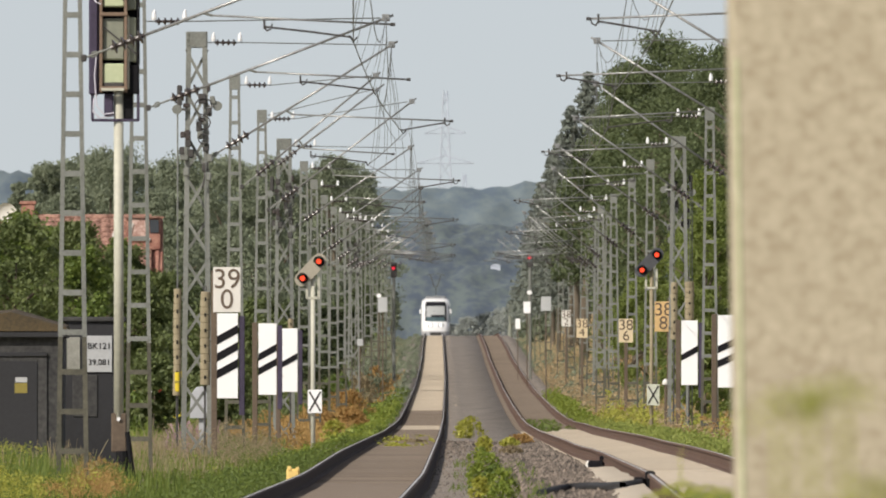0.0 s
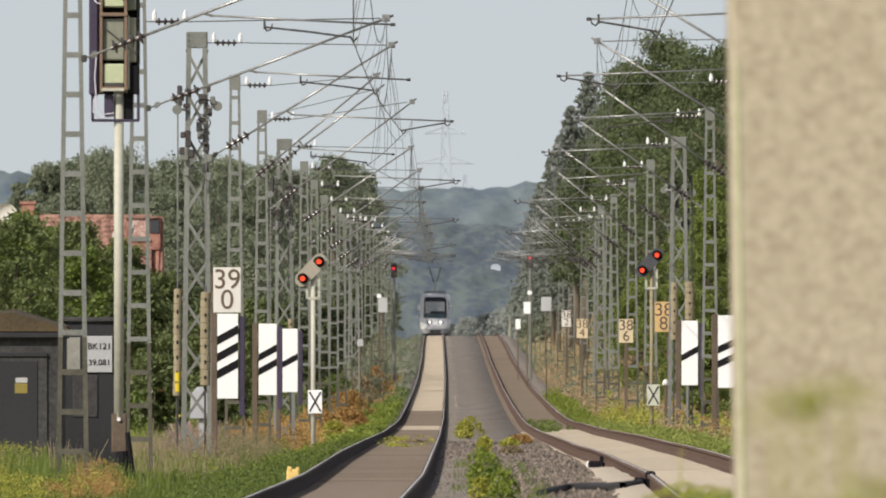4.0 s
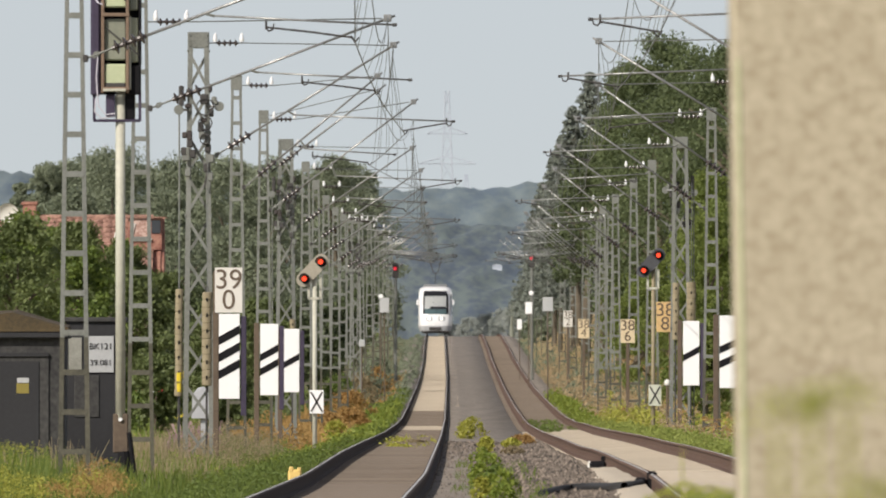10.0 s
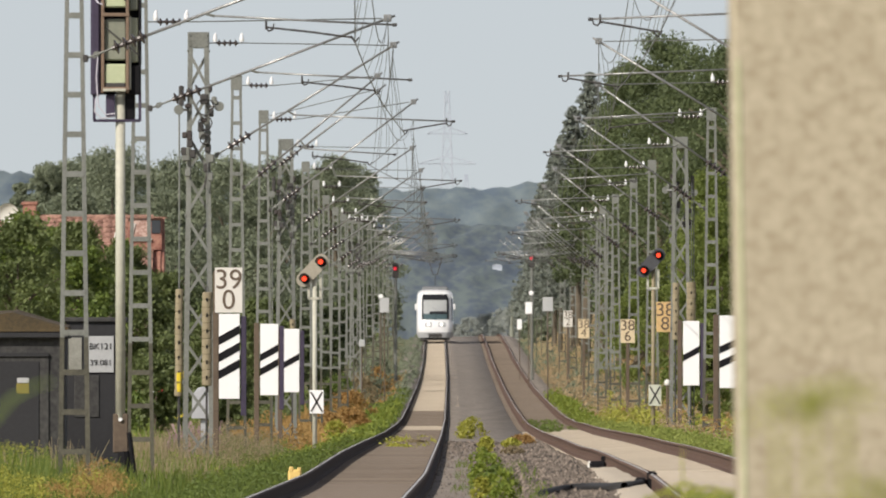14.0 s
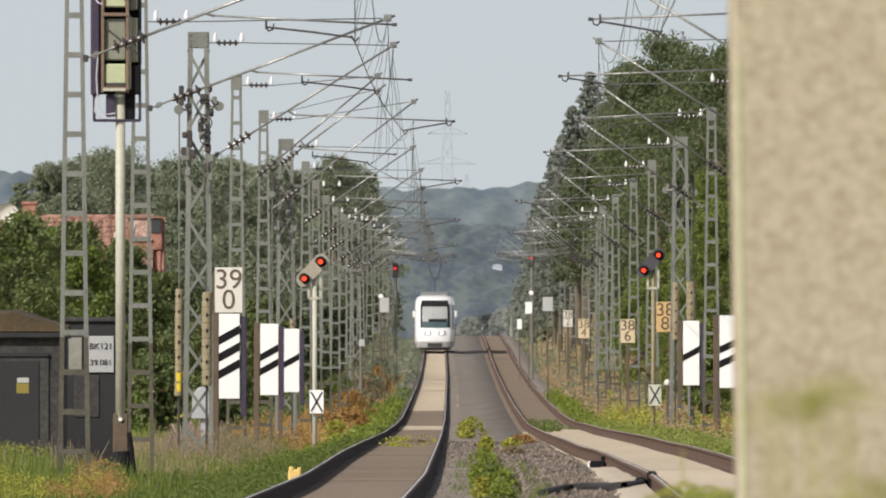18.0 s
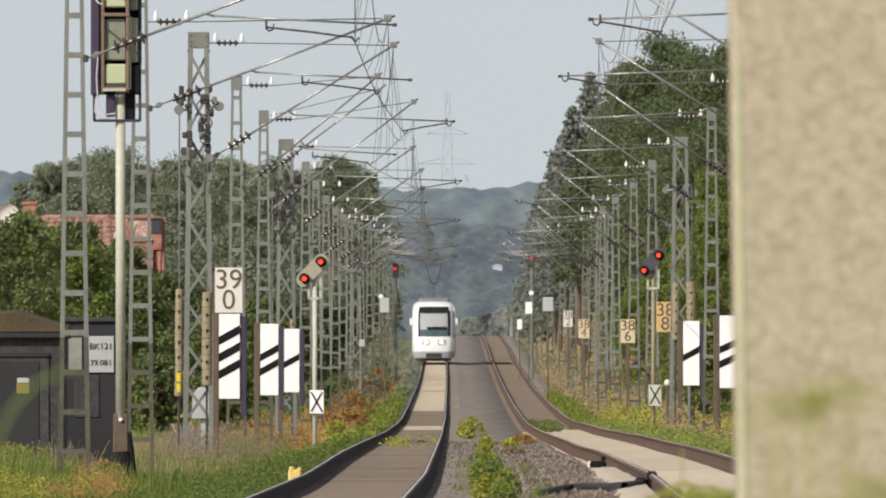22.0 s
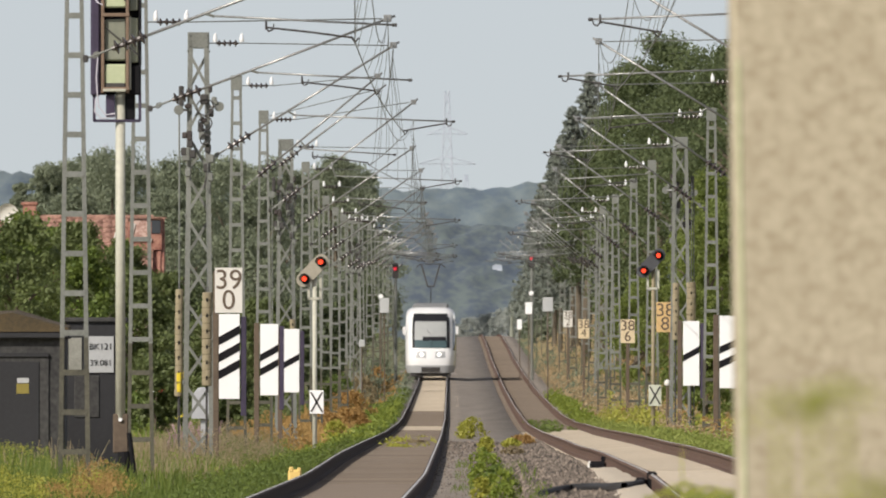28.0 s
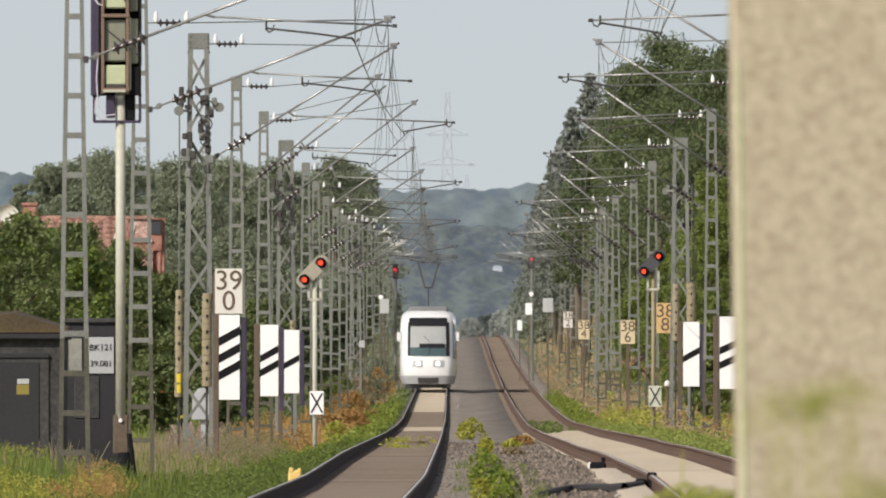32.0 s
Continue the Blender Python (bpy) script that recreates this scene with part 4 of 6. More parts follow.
part("door_frame", G().box(-0.95, 0.86, -0.03, 0, -0.3, 1.36, 0.01), HUTWALL, hut)
hd = part("door", G().box(-0.9, 0.72, -0.045, -0.031, -0.3, 1.24, 0.005), HUTDARK, hut, "dark grey steel door")
part("warning_label", G().box(0.40, 0.575, -0.05, -0.0455, 0.79, 0.93), DULLYELLOW, hd, "yellow warning label")
part("label_strip", G().box(0.41, 0.575, -0.05, -0.0455, 0.94, 1.01), SIGNGREY, hd)
part("lintel_shadow_gap", G().box(-0.95, 0.86, -0.06, -0.031, 1.30, 1.36, 0.01), HUTDARK, hut)
VENTGREY = mat("stained_pale_panel", (0.20, 0.20, 0.17), (0.34, 0.335, 0.29), 0.7, big=5, fine=30)
cab = thing("switch_cabinet", "dark grey trackside cabinet with a pale numbered plate", "cabinet", pose(-4.92, 362, 0.1))
part("case", G().box(-0.46, 0.38, 0, 0.8, -0.4, 1.80, 0.02), HUTDARK, cab)
part("roof_plate", G().box(-0.52, 0.42, -0.06, 0.86, 1.78, 1.85, 0.015), HUTWALL, cab)
part("vent_panel", G().box(-0.42, -0.23, -0.02, 0, 1.10, 1.56, 0.006), VENTGREY, cab, "pale vent panel")
part("lower_door", G().box(-0.34, 0.02, -0.02, 0, 0.42, 1.02, 0.01), HUTWALL, cab, "grey lower door")
pl = part("number_plate_panel", G().box(-0.145, 0.225, -0.03, -0.002, 1.06, 1.58, 0.005), SIGNGREY, cab, "pale plate with dark lettering")
for text, z in (("BK121", 1.43), ("39.081", 1.20)):
    a = part("lettering", lettering(text, 0.125 if z > 1.3 else 0.118), BLACK, pl)
    a.matrix_basis = pose(0.04, -0.035, z)
part("handle", G().box(0.28, 0.31, -0.05, -0.002, 0.7, 0.85, 0.006), BLACK, cab)

# trackside bits
def weight_stack(x, d, low, top, r):
    """Counterweights of the wires' tension gear, stacked round a rod that runs in a guide down to the ground."""
    b = ground_z(x, d)
    w = thing("tension_weights", "hanging stack of weathered brown counterweights beside a lattice mast", "counterweight", pose(x, d, b, 0, 0.3), "tension weights")
    part("guide_rod", G().tube((0, 0.1, -0.3), (0, 0.1, top - b + 0.1), 0.022, n=6), DARKGEAR, w, "dark guide rod")
    part("pull_rope", G().tube((0, 0, top - b), (0, 0, top - b + 2.4), 0.009, n=5), WIRE, w)
    n = max(4, round((top - low) / 0.135))
    h = (top - low) / n
    disc = G().path([(0, 0, 0.0), (0, 0, 0.012), (0, 0, h - 0.014), (0, 0, h)], [r * 0.86, r, r, r * 0.86], 12).mesh("weight")
    for k in range(n):
        part("weight", disc, OLDWOOD, w).matrix_basis = pose(random.uniform(-0.006, 0.006), 0, low - b + k * h, 0, 0, random.uniform(0, 360))
        if k % 2:
            part("slot", G().box(-0.014, 0.014, -r - 0.004, -r + 0.02, low - b + k * h - 0.03, low - b + k * h + 0.035), BLACK, w, "dark slot")
    return w


for x, d, low, top, r in ((-4.57, 438, 0.72, 2.57, 0.068), (-4.10, 439.4, 0.9, 2.52, 0.088), (-3.68, 618, 0.7, 2.35, 0.072), (5.60, 612.5, 1.84, 3.22, 0.085), (5.98, 613.5, 1.0, 3.24, 0.115)):
    weight_stack(x, d, low, top, r)
sl = thing("yellow_sleeve", "bright yellow plastic sleeve round a guide rod", "sleeve", pose(-4.57, 438, 0.78))
part("sleeve", G().box(-0.03, 0.055, -0.075, 0.06, 0, 0.36, 0.02), YELLOW, sl)
part("strap", G().box(-0.035, 0.06, -0.08, 0.065, 0.16, 0.20, 0.008), DULLYELLOW, sl)
x, d = -4.44, 470.0
g = G().box(-0.05, 0.05, 0.1, 0.2, 0, 0.9).add([(-0.22, 0, 0.86), (0.22, 0, 0.86), (0.22, 0.3, 0.86), (-0.22, 0.3, 0.86), (-0.20, 0.02, 1.3), (0.2, 0.02, 1.15), (0.2, 0.28, 1.15), (-0.2, 0.28, 1.3), (-0.1, 0.05, 1.43), (0.02, 0.05, 1.45), (0.02, 0.25, 1.45), (-0.1, 0.25, 1.43)],
            [(3, 2, 1, 0), (0, 1, 5, 9, 8, 4), (1, 2, 6, 5), (2, 3, 7, 11, 10, 6), (3, 0, 4, 7), (8, 9, 10, 11), (5, 6, 10, 9), (7, 4, 8, 11)])
single("cable_box", g, mat("pale_grey_plastic", (0.36, 0.37, 0.39), (0.43, 0.44, 0.46), 0.6, big=3), "pale grey trackside cable box in the grass", "cabinet", pose(x, d, ground_z(x, d) - 0.1))
x, d = -7.28, 700.0
b = ground_z(x, d)
bar = thing("level_crossing_barrier", "lowered red and white barrier with a yellow drive post", "barrier", pose(x, d, b))
part("drive_post", G().box(-0.13, 0.13, -0.1, 0.2, -0.2, 1.46, 0.03), YELLOW, bar, "yellow drive post")
for i in range(6):
    part("boom_section", G().box(-0.2 - (i + 1) * 0.4, -0.2 - i * 0.4, -0.05, 0.05, 0.78, 0.92, 0.01), REDPAINT if i % 2 == 0 else WHITE, bar)
x, d = -1.88, 322.0
mk = thing("track_marker", "small faded orange-yellow marker block beside the rail", "marker", pose(x, d, rail_z(d) - 0.15))
part("block", G().box(-0.085, 0.085, -0.05, 0.05, -0.3, 0.2, 0.02), ORANGEYEL, mk)
part("top_notch", G().box(-0.075, -0.02, -0.056, 0.056, 0.17, 0.235, 0.01), ORANGEYEL, mk)
part("top_notch", G().box(0.03, 0.08, -0.056, 0.056, 0.17, 0.225, 0.01), ORANGEYEL, mk)
# a low bank of pale sandy gravel heaped against the second track's inner rail
sand = []
for k, d in enumerate(np.arange(190.0, 336.1, 2.0)):
    e = min(1.0, (336 - d) / 16)
    for o, h in ((-0.84, -0.085), (-0.98, -0.088), (-1.12, -0.115), (-1.27, -0.21), (-1.36, -0.34)):
        wob = 0.05 * noise.noise((d * 0.25, o * 3, 5.0))
        sand.append((track_x(d, True) + o + wob * (o < -1), d, rail_z(d, True) + h * e - 0.22 * (1 - e) + 0.02 * noise.noise((d * 0.5, o * 4, 2.0))))
single("sand_bank", G().add(sand, [(5 * r + c, 5 * r + c + 1, 5 * r + c + 6, 5 * r + c + 5) for r in range(len(sand) // 5 - 1) for c in range(4)]), CONCRETE_SLEEPER, "pale sandy gravel heaped against the rail", "gravel", kind="stuff", smooth=True)
single("axle_counter", G().box(-0.13, 0.10, -0.09, 0.09, -0.22, -0.03, 0.03).box(0.03, 0.09, -0.07, 0.07, -0.03, 0.035, 0.01), BLACK, "dark axle counter box clamped beside the rail", "axle counter", pose(2.15, 350, rail_z(350, True) - 0.05), "axle counters")
single("axle_counter", G().box(-0.06, 0.05, -0.09, 0.09, -0.15, -0.03, 0.02).box(0.05, 0.15, -0.05, 0.05, -0.15, 0.03, 0.02), BLACK, "dark two-part axle counter clamped beside the rail", "axle counter", pose(track_x(246, True) - 0.86, 246, rail_z(246, True)), "axle counters")

run = [(0.94, 243), (1.11, 248), (1.27, 250), (1.46, 248), (1.58, 241), (1.70, 238), (1.90, 243)]
single("counter_cable", G().path([(x, d, max(surface_z(x, d) + 0.06, rail_z(d, True) - 0.075 - 0.35 * max(0.0, track_x(d, True) - 1.12 - x))) for x, d in run], [0.034] * len(run), 8), RUBBER, "black cable lying on the ballast to an axle counter", "cable")
single("cap_stone", G().path([(0, -0.03, -0.2), (0, -0.03, -0.12), (0, -0.03, -0.06), (0, -0.03, -0.02)], [0.022, 0.032, 0.03, 0.01], 10), SIGNWHITE, "small white cap beside an axle counter", "cap", pose(2.02, 350, rail_z(350, True) - 0.06))
single("rail_clip_box", G().box(-0.06, 0.05, -0.08, 0.08, -0.22, -0.13, 0.02), mat("dark_red_oxide", (0.05, 0.02, 0.017), (0.10, 0.04, 0.03), 0.8, big=4), "dark red clip box beside the rail", "clip box", pose(track_x(236, True) - 0.86, 236, rail_z(236, True)))
single("ground_cable", G().path([(1.05, 290, rail_z(290) - 0.17), (1.25, 289, rail_z(289) - 0.12), (1.55, 289, rail_z(289) - 0.125), (1.9, 289.5, rail_z(289) - 0.15)], [0.035, 0.04, 0.035, 0.03], 8), BLACK, "thick black cable lying across the ballast", "cable")
cap_low = ground_z(5.30, 600)
cp = thing("marker_post", "low dark marker post with a small white cap", "marker post", pose(5.30, 600, cap_low))
part("post", G().tube((0, 0, -0.3), (0, 0, 0.76 - cap_low), 0.028, n=8), BROWNPOST, cp)
part("cap", G().path([(0, 0, 0.75 - cap_low), (0, 0, 0.77 - cap_low), (0, 0, 0.85 - cap_low), (0, 0, 0.9 - cap_low)], [0.06, 0.075, 0.07, 0.02], 12), SIGNWHITE, cp, "white cap", smooth=True)
single("tapered_post", G().path([(0, 0, -0.4), (0, 0, 0.1), (0, 0, 1.2), (0, 0, 3.2)], [0.28, 0.26, 0.13, 0.09], 10), OLIVEBOX, "slim grey-green tapered post beside the far second track", "post", pose(5.69, 2100, ground_z(5.69, 2100)))

# ---- the brick house behind the trees ----
house = thing("house", "red brick house with orange tiled roof half hidden by trees", "house", pose(-13.9, 950, 0.2))
RIDGE, EAVE = 6.5, 4.6
part("wall", G().box(-5.5, 3.40, 0.6, 6.4, -0.5, 4.55), BRICK, house, "red brick wall")
part("gable_wall", G().add([(3.05, 0.6, -0.5), (3.44, 0.6, -0.5), (3.44, 6.4, -0.5), (3.05, 6.4, -0.5), (3.05, 0.6, 4.5), (3.44, 0.6, 4.5), (3.44, 6.4, 4.5), (3.05, 6.4, 4.5), (3.05, 3.5, 6.5), (3.44, 3.5, 6.5)],
     [(0, 1, 5, 4), (1, 2, 6, 9, 5), (2, 3, 7, 6), (3, 0, 4, 8, 7), (4, 5, 9, 8), (6, 7, 8, 9)]), BRICK, house, "red brick gable")
rf = part("roof", G().add([(-6, 0.2, EAVE - .12), (3.03, 0.2, EAVE - .12), (3.03, 3.5, RIDGE - .12), (-6, 3.5, RIDGE - .12), (-6, 6.8, EAVE - .12), (3.03, 6.8, EAVE - .12), (-6, 0.2, EAVE), (3.03, 0.2, EAVE), (3.03, 3.5, RIDGE), (-6, 3.5, RIDGE), (-6, 6.8, EAVE), (3.03, 6.8, EAVE)],
     [(6, 7, 8, 9), (9, 8, 11, 10), (0, 3, 2, 1), (3, 4, 5, 2), (0, 1, 7, 6), (5, 4, 10, 11), (1, 2, 5, 11, 8, 7), (0, 6, 9, 10, 4, 3)]), TILE, house, "orange clay tile roof")
tile = G().add([(-0.17, -0.19, 0.02), (-0.06, -0.19, 0.055), (0.06, -0.19, 0.055), (0.17, -0.19, 0.02), (-0.17, 0.21, 0.0), (-0.06, 0.21, 0.03), (0.06, 0.21, 0.03), (0.17, 0.21, 0.0), (-0.17, -0.19, 0), (0.17, -0.19, 0)],
               [(0, 1, 5, 4), (1, 2, 6, 5), (2, 3, 7, 6), (8, 9, 3, 2, 1, 0)]).mesh("tile")
tilt = math.degrees(math.atan2(RIDGE - EAVE, 3.3))
for r in range(10):
    for c in range(25):
        t = part("tile", tile, TILE, rf)
        y = 0.35 + r * 0.33
        t.matrix_basis = pose(-5.6 + c * 0.345, y, EAVE + (y - 0.2) * (RIDGE - EAVE) / 3.3 + 0.012, tilt)
part("ridge_tiles", G().tube((-6, 3.5, RIDGE + 0.02), (3.02, 3.5, RIDGE + 0.02), 0.12, n=10), TILE, rf)
part("verge_board", G().bar((3.25, 0.55, 4.45), (3.25, 3.5, 6.52), 0.12, 0.3), BRICK, house)
for x in (0.2, 2.2):
    wd = part("window", G().box(x, x + 0.85, 0.5, 0.58, 3.0, 4.3), RENDERWHITE, house, "white framed window")
    part("pane", G().box(x + 0.08, x + 0.38, 0.48, 0.5, 3.1, 4.2), DARKGLASS, wd)
    part("pane", G().box(x + 0.47, x + 0.77, 0.48, 0.5, 3.1, 4.2), DARKGLASS, wd)
dm = part("dormer", G().box(2.1, 3.36, 1.5, 3.6, 5.3, 6.5, 0.01), BRICK, house, "brick dormer beside the gable")
part("dormer_front", G().box(2.25, 2.92, 1.46, 1.497, 5.74, 6.46, 0.01), mat("pale_pink_render", (0.30, 0.15, 0.12), (0.60, 0.44, 0.38), 0.9, big=5, fine=16, hard=0.1), dm, "pale pink rendered front")
part("dormer_window", G().box(2.97, 3.31, 1.45, 1.497, 5.92, 6.42, 0.01), DARKGLASS, dm, "dark window")
part("dormer_sill", G().box(2.2, 3.0, 1.40, 1.497, 5.62, 5.73, 0.02), RENDERWHITE, dm, "white sill")
part("dormer_trim", G().bar((2.2, 1.44, 5.75), (2.34, 1.44, 6.3), 0.07, 0.06), RENDERWHITE, dm, "white verge trim")
part("dormer_trim", G().bar((1.55, 1.3, 5.55), (1.62, 1.3, 5.95), 0.07, 0.06), RENDERWHITE, dm, "white verge trim")
for k in range(9):
    part("dormer_tile", tile, TILE, dm).matrix_basis = pose(2.06 + 0.165 * k, 1.55, 6.5 + 0.004 * (k % 2), 4)
ch = part("chimney", G().box(-1.88, -1.38, 3.2, 3.8, 6.0, 7.1, 0.015), BRICK, house, "brick chimney")
part("chimney_cap", G().box(-1.94, -1.32, 3.14, 3.86, 7.0, 7.12, 0.02), BRICK, ch)
di = G()
prof_d = [(0.02, 0.16), (0.2, 0.13), (0.32, 0.08), (0.40, 0.0)]
vsd = [(r * math.cos(2 * math.pi * k / 20), y, r * math.sin(2 * math.pi * k / 20)) for r, y in prof_d for k in range(20)]
di.add(vsd, [(j * 20 + k, j * 20 + (k + 1) % 20, (j + 1) * 20 + (k + 1) % 20, (j + 1) * 20 + k) for j in range(3) for k in range(20)] + [tuple(range(19, -1, -1))])
dish = thing("satellite_dish", "pale grey satellite dish on a roof bracket beside the chimney", "satellite dish", pose(-16.25, 948.5, 6.85, 15, 0, -15))
part("reflector", di, SIGNWHITE, dish, smooth=True)
part("bracket", G().tube((0, 0.16, 0), (0.1, 0.35, -0.6), 0.03, n=6), GALV, dish)
part("feed_arm", G().tube((0, 0.1, -0.38), (0, -0.4, 0), 0.015, n=6), GALV, dish)


# ---- trees, bushes and grasses ----
def leaves(centres, spread, count, size, rng, flat=0.75):
    """Kite-shaped leaves scattered in clumps round centres: points and faces."""
    c = np.asarray(centres, float)
    sp = np.broadcast_to(np.asarray(spread, float), (len(c),))
    pick = rng.integers(0, len(c), count)
    u = rng.normal(size=(count, 3))
    u /= np.linalg.norm(u, axis=1, keepdims=True)
    p = c[pick] + u * (sp[pick] * rng.random(count) ** 0.45)[:, None] * np.array((1, 1, flat))
    a = rng.normal(size=(count, 3))
    a /= np.linalg.norm(a, axis=1, keepdims=True)
    b = np.cross(a, rng.normal(size=(count, 3)))
    b /= np.linalg.norm(b, axis=1, keepdims=True)
    s = (size * rng.uniform(0.55, 1.35, count))[:, None]
    v = np.stack([p - a * s, p + b * s * 0.55, p + a * s, p - b * s * 0.55], 1).reshape(-1, 3)
    return v, np.arange(4 * count).reshape(-1, 4)


def crown_clumps(rng, h, r, low, n, lean=0.0):
    """Clump centres over an uneven crown, and their sizes."""
    out, sizes = [], []
    bumps = rng.uniform(0.72, 1.18, 8)
    for _ in range(n):
        t = rng.random() ** 0.7
        z = low + (h - low) * t
        ring = math.sin(math.pi * min(1, 0.18 + 0.80 * t)) ** 0.45 * (1 - 0.2 * t)
        a = rng.random() * 2 * math.pi
        k = bumps[int(a / (2 * math.pi) * 8) % 8]
        q = r * ring * k * math.sqrt(rng.uniform(0.25, 1.0))
        out.append((q * math.cos(a) + lean * t, q * math.sin(a), z))
        sizes.append(r * rng.uniform(0.12, 0.30))
    return out, sizes


def trunk_geo(rng, h, r, low):
    g = G()
    w = 0.028 * h
    g.path([(0, 0, -0.05 * h), (0.03 * h * 0.1, 0, low * 0.6), (0, 0.02 * h, low * 1.2), (0.02 * h, 0, h * 0.8)], [w, w * 0.8, w * 0.6, w * 0.15], 8)
    if h < 3.5:
        return g
    for _ in range(8):
        a, z = rng.random() * 6.28, rng.uniform(min(low * 1.2, h * 0.5), h * 0.66)
        q = r * rng.uniform(0.5, 0.85)
        g.path([(0, 0, z), (q * 0.5 * math.cos(a), q * 0.5 * math.sin(a), z + 0.10 * h), (q * math.cos(a), q * math.sin(a), z + 0.17 * h)], [w * 0.4, w * 0.25, w * 0.06], 5)
    return g


TREES = {}


def tree(x, d, h, r, low, leaf, size, count, label, variant=0, category="tree", group="trees beside the line", z=None, name="tree"):
    key = (h, r, low, leaf.name, size, count, variant)
    m = pose(x, d, ground_z(x, d) if z is None else z, 0, 0, (x * 77 + d * 13) % 360)
    if key in TREES:
        return copy_thing(TREES[key], m)
    rng = np.random.default_rng(int(h * 100 + r * 10 + variant * 7))
    t = thing(name, label, category, m, group)
    part("trunk", trunk_geo(rng, h, r, max(low, 0.06 * h)), BARK, t, "grey-brown trunk with limbs", smooth=True)
    cl, sizes = crown_clumps(rng, h, r, low, int(90 + 26 * r))
    part("crown", many("crown", *leaves(cl, sizes, count, size, rng)), leaf, t, "uneven leafy crown")
    TREES[key] = t
    return t


def conifer(x, d, h, r, label, variant=0):
    rng = np.random.default_rng(200 + variant)
    t = thing("conifer", label, "tree", pose(x, d, ground_z(x, d)), "trees beside the line")
    part("trunk", G().path([(0, 0, -0.4), (0, 0, h * 0.5), (0, 0, h * 0.98)], [0.16, 0.1, 0.02], 8), BARK, t)
    cl, sizes = [], []
    z = h * 0.22
    while z < h:
        q = r * (1 - z / h) ** 0.85 + 0.1
        for k in range(11):
            a = rng.random() * 6.28
            for f in (0.35, 0.65, 0.95):
                cl.append((q * f * math.cos(a), q * f * math.sin(a), z - 0.25 * q * f + rng.normal(0, 0.08)))
                sizes.append(0.16 + 0.09 * q)
        z += 0.36
    part("foliage", many("foliage", *leaves(cl, sizes, 19000, 0.105, rng, 0.5)), NEEDLE, t, "dark drooping branches")


RIGHT_LABEL = "tall leafy summer tree behind the masts"
for x, d, h, r, v in ((8.5, 780, 5.0, 1.7, 0), (8.0, 830, 4.2, 1.5, 1), (7.3, 720, 3.6, 1.3, 2), (7.9, 760, 5.2, 1.3, 1), (6.9, 660, 2.8, 1.0, 0), (7.3, 900, 3.9, 1.4, 2), (8.9, 840, 5.6, 1.6, 0), (7.2, 985, 4.4, 1.5, 1)):
    tree(x, d, h, r, 0.2, SUNLEAF, 0.055, 12000, "sunlit bright green young tree at the wood's edge", v, group="young trees")
# the tall wood on the far side of the second track
for i, (x, d, h, r, v) in enumerate([
        (9.6, 905, 10.1, 3.6, 0), (11.4, 870, 9.9, 3.2, 1), (8.1, 930, 11.6, 2.5, 2), (10.4, 860, 9.8, 2.8, 3), (13.6, 900, 10.0, 3.0, 2), (7.7, 985, 12.0, 2.7, 3), (11.2, 990, 10.3, 3.0, 4),
        (14.8, 960, 10.6, 3.2, 0), (7.7, 1080, 12.6, 2.2, 5), (10.4, 1100, 9.7, 2.6, 1), (12.4, 800, 8.4, 2.8, 2), (11.0, 790, 5.6, 2.1, 3),
        (7.5, 1200, 10.8, 2.5, 4), (7.5, 1330, 10.4, 2.5, 5), (7.9, 1480, 9.2, 2.5, 3), (8.6, 1620, 7.4, 2.4, 5), (10.6, 1800, 7.0, 2.6, 4), (16.5, 850, 9.5, 3.0, 1),
        (11.2, 1950, 7.6, 3.0, 0), (12.4, 700, 5.6, 2.2, 3)]):
    tree(x, d, h, r, (1.2 if d < 950 else 2.6) if d < 1150 else 4.2, SHADYLEAF if d < 1150 else LEAFDARK, 0.064 if d < 1150 else 0.09, 27000 if d < 1150 else 14000, RIGHT_LABEL, v)
for i, (x, d, h, r) in enumerate([(7.7, 1500, 14.6, 4.0), (8.9, 1540, 15.6, 4.0), (7.5, 1700, 13.2, 3.4), (7.4, 1900, 11.8, 3.0), (7.4, 1600, 13.4, 3.4)]):
    conifer(x, d, h, r, "slender grey-green conifer at the wood's edge", i)
# undergrowth on the right
for i, (x, d, h, r) in enumerate([(8.3, 740, 2.6, 1.2), (9.0, 770, 2.6, 1.2), (8.0, 860, 2.2, 1.1), (8.3, 930, 2.4, 1.2), (7.7, 1000, 2.2, 1.0), (8.0, 1130, 2.4, 1.2), (8.0, 1260, 2.4, 1.3), (8.4, 1400, 2.4, 1.3), (9.4, 680, 3.0, 1.4)]):
    tree(x + 0.9, d, h, r, 0.2, SHADYLEAF, 0.11, 2600, "leafy green shrub under the trees", i % 3, "bush", "shrubs", name="shrub")
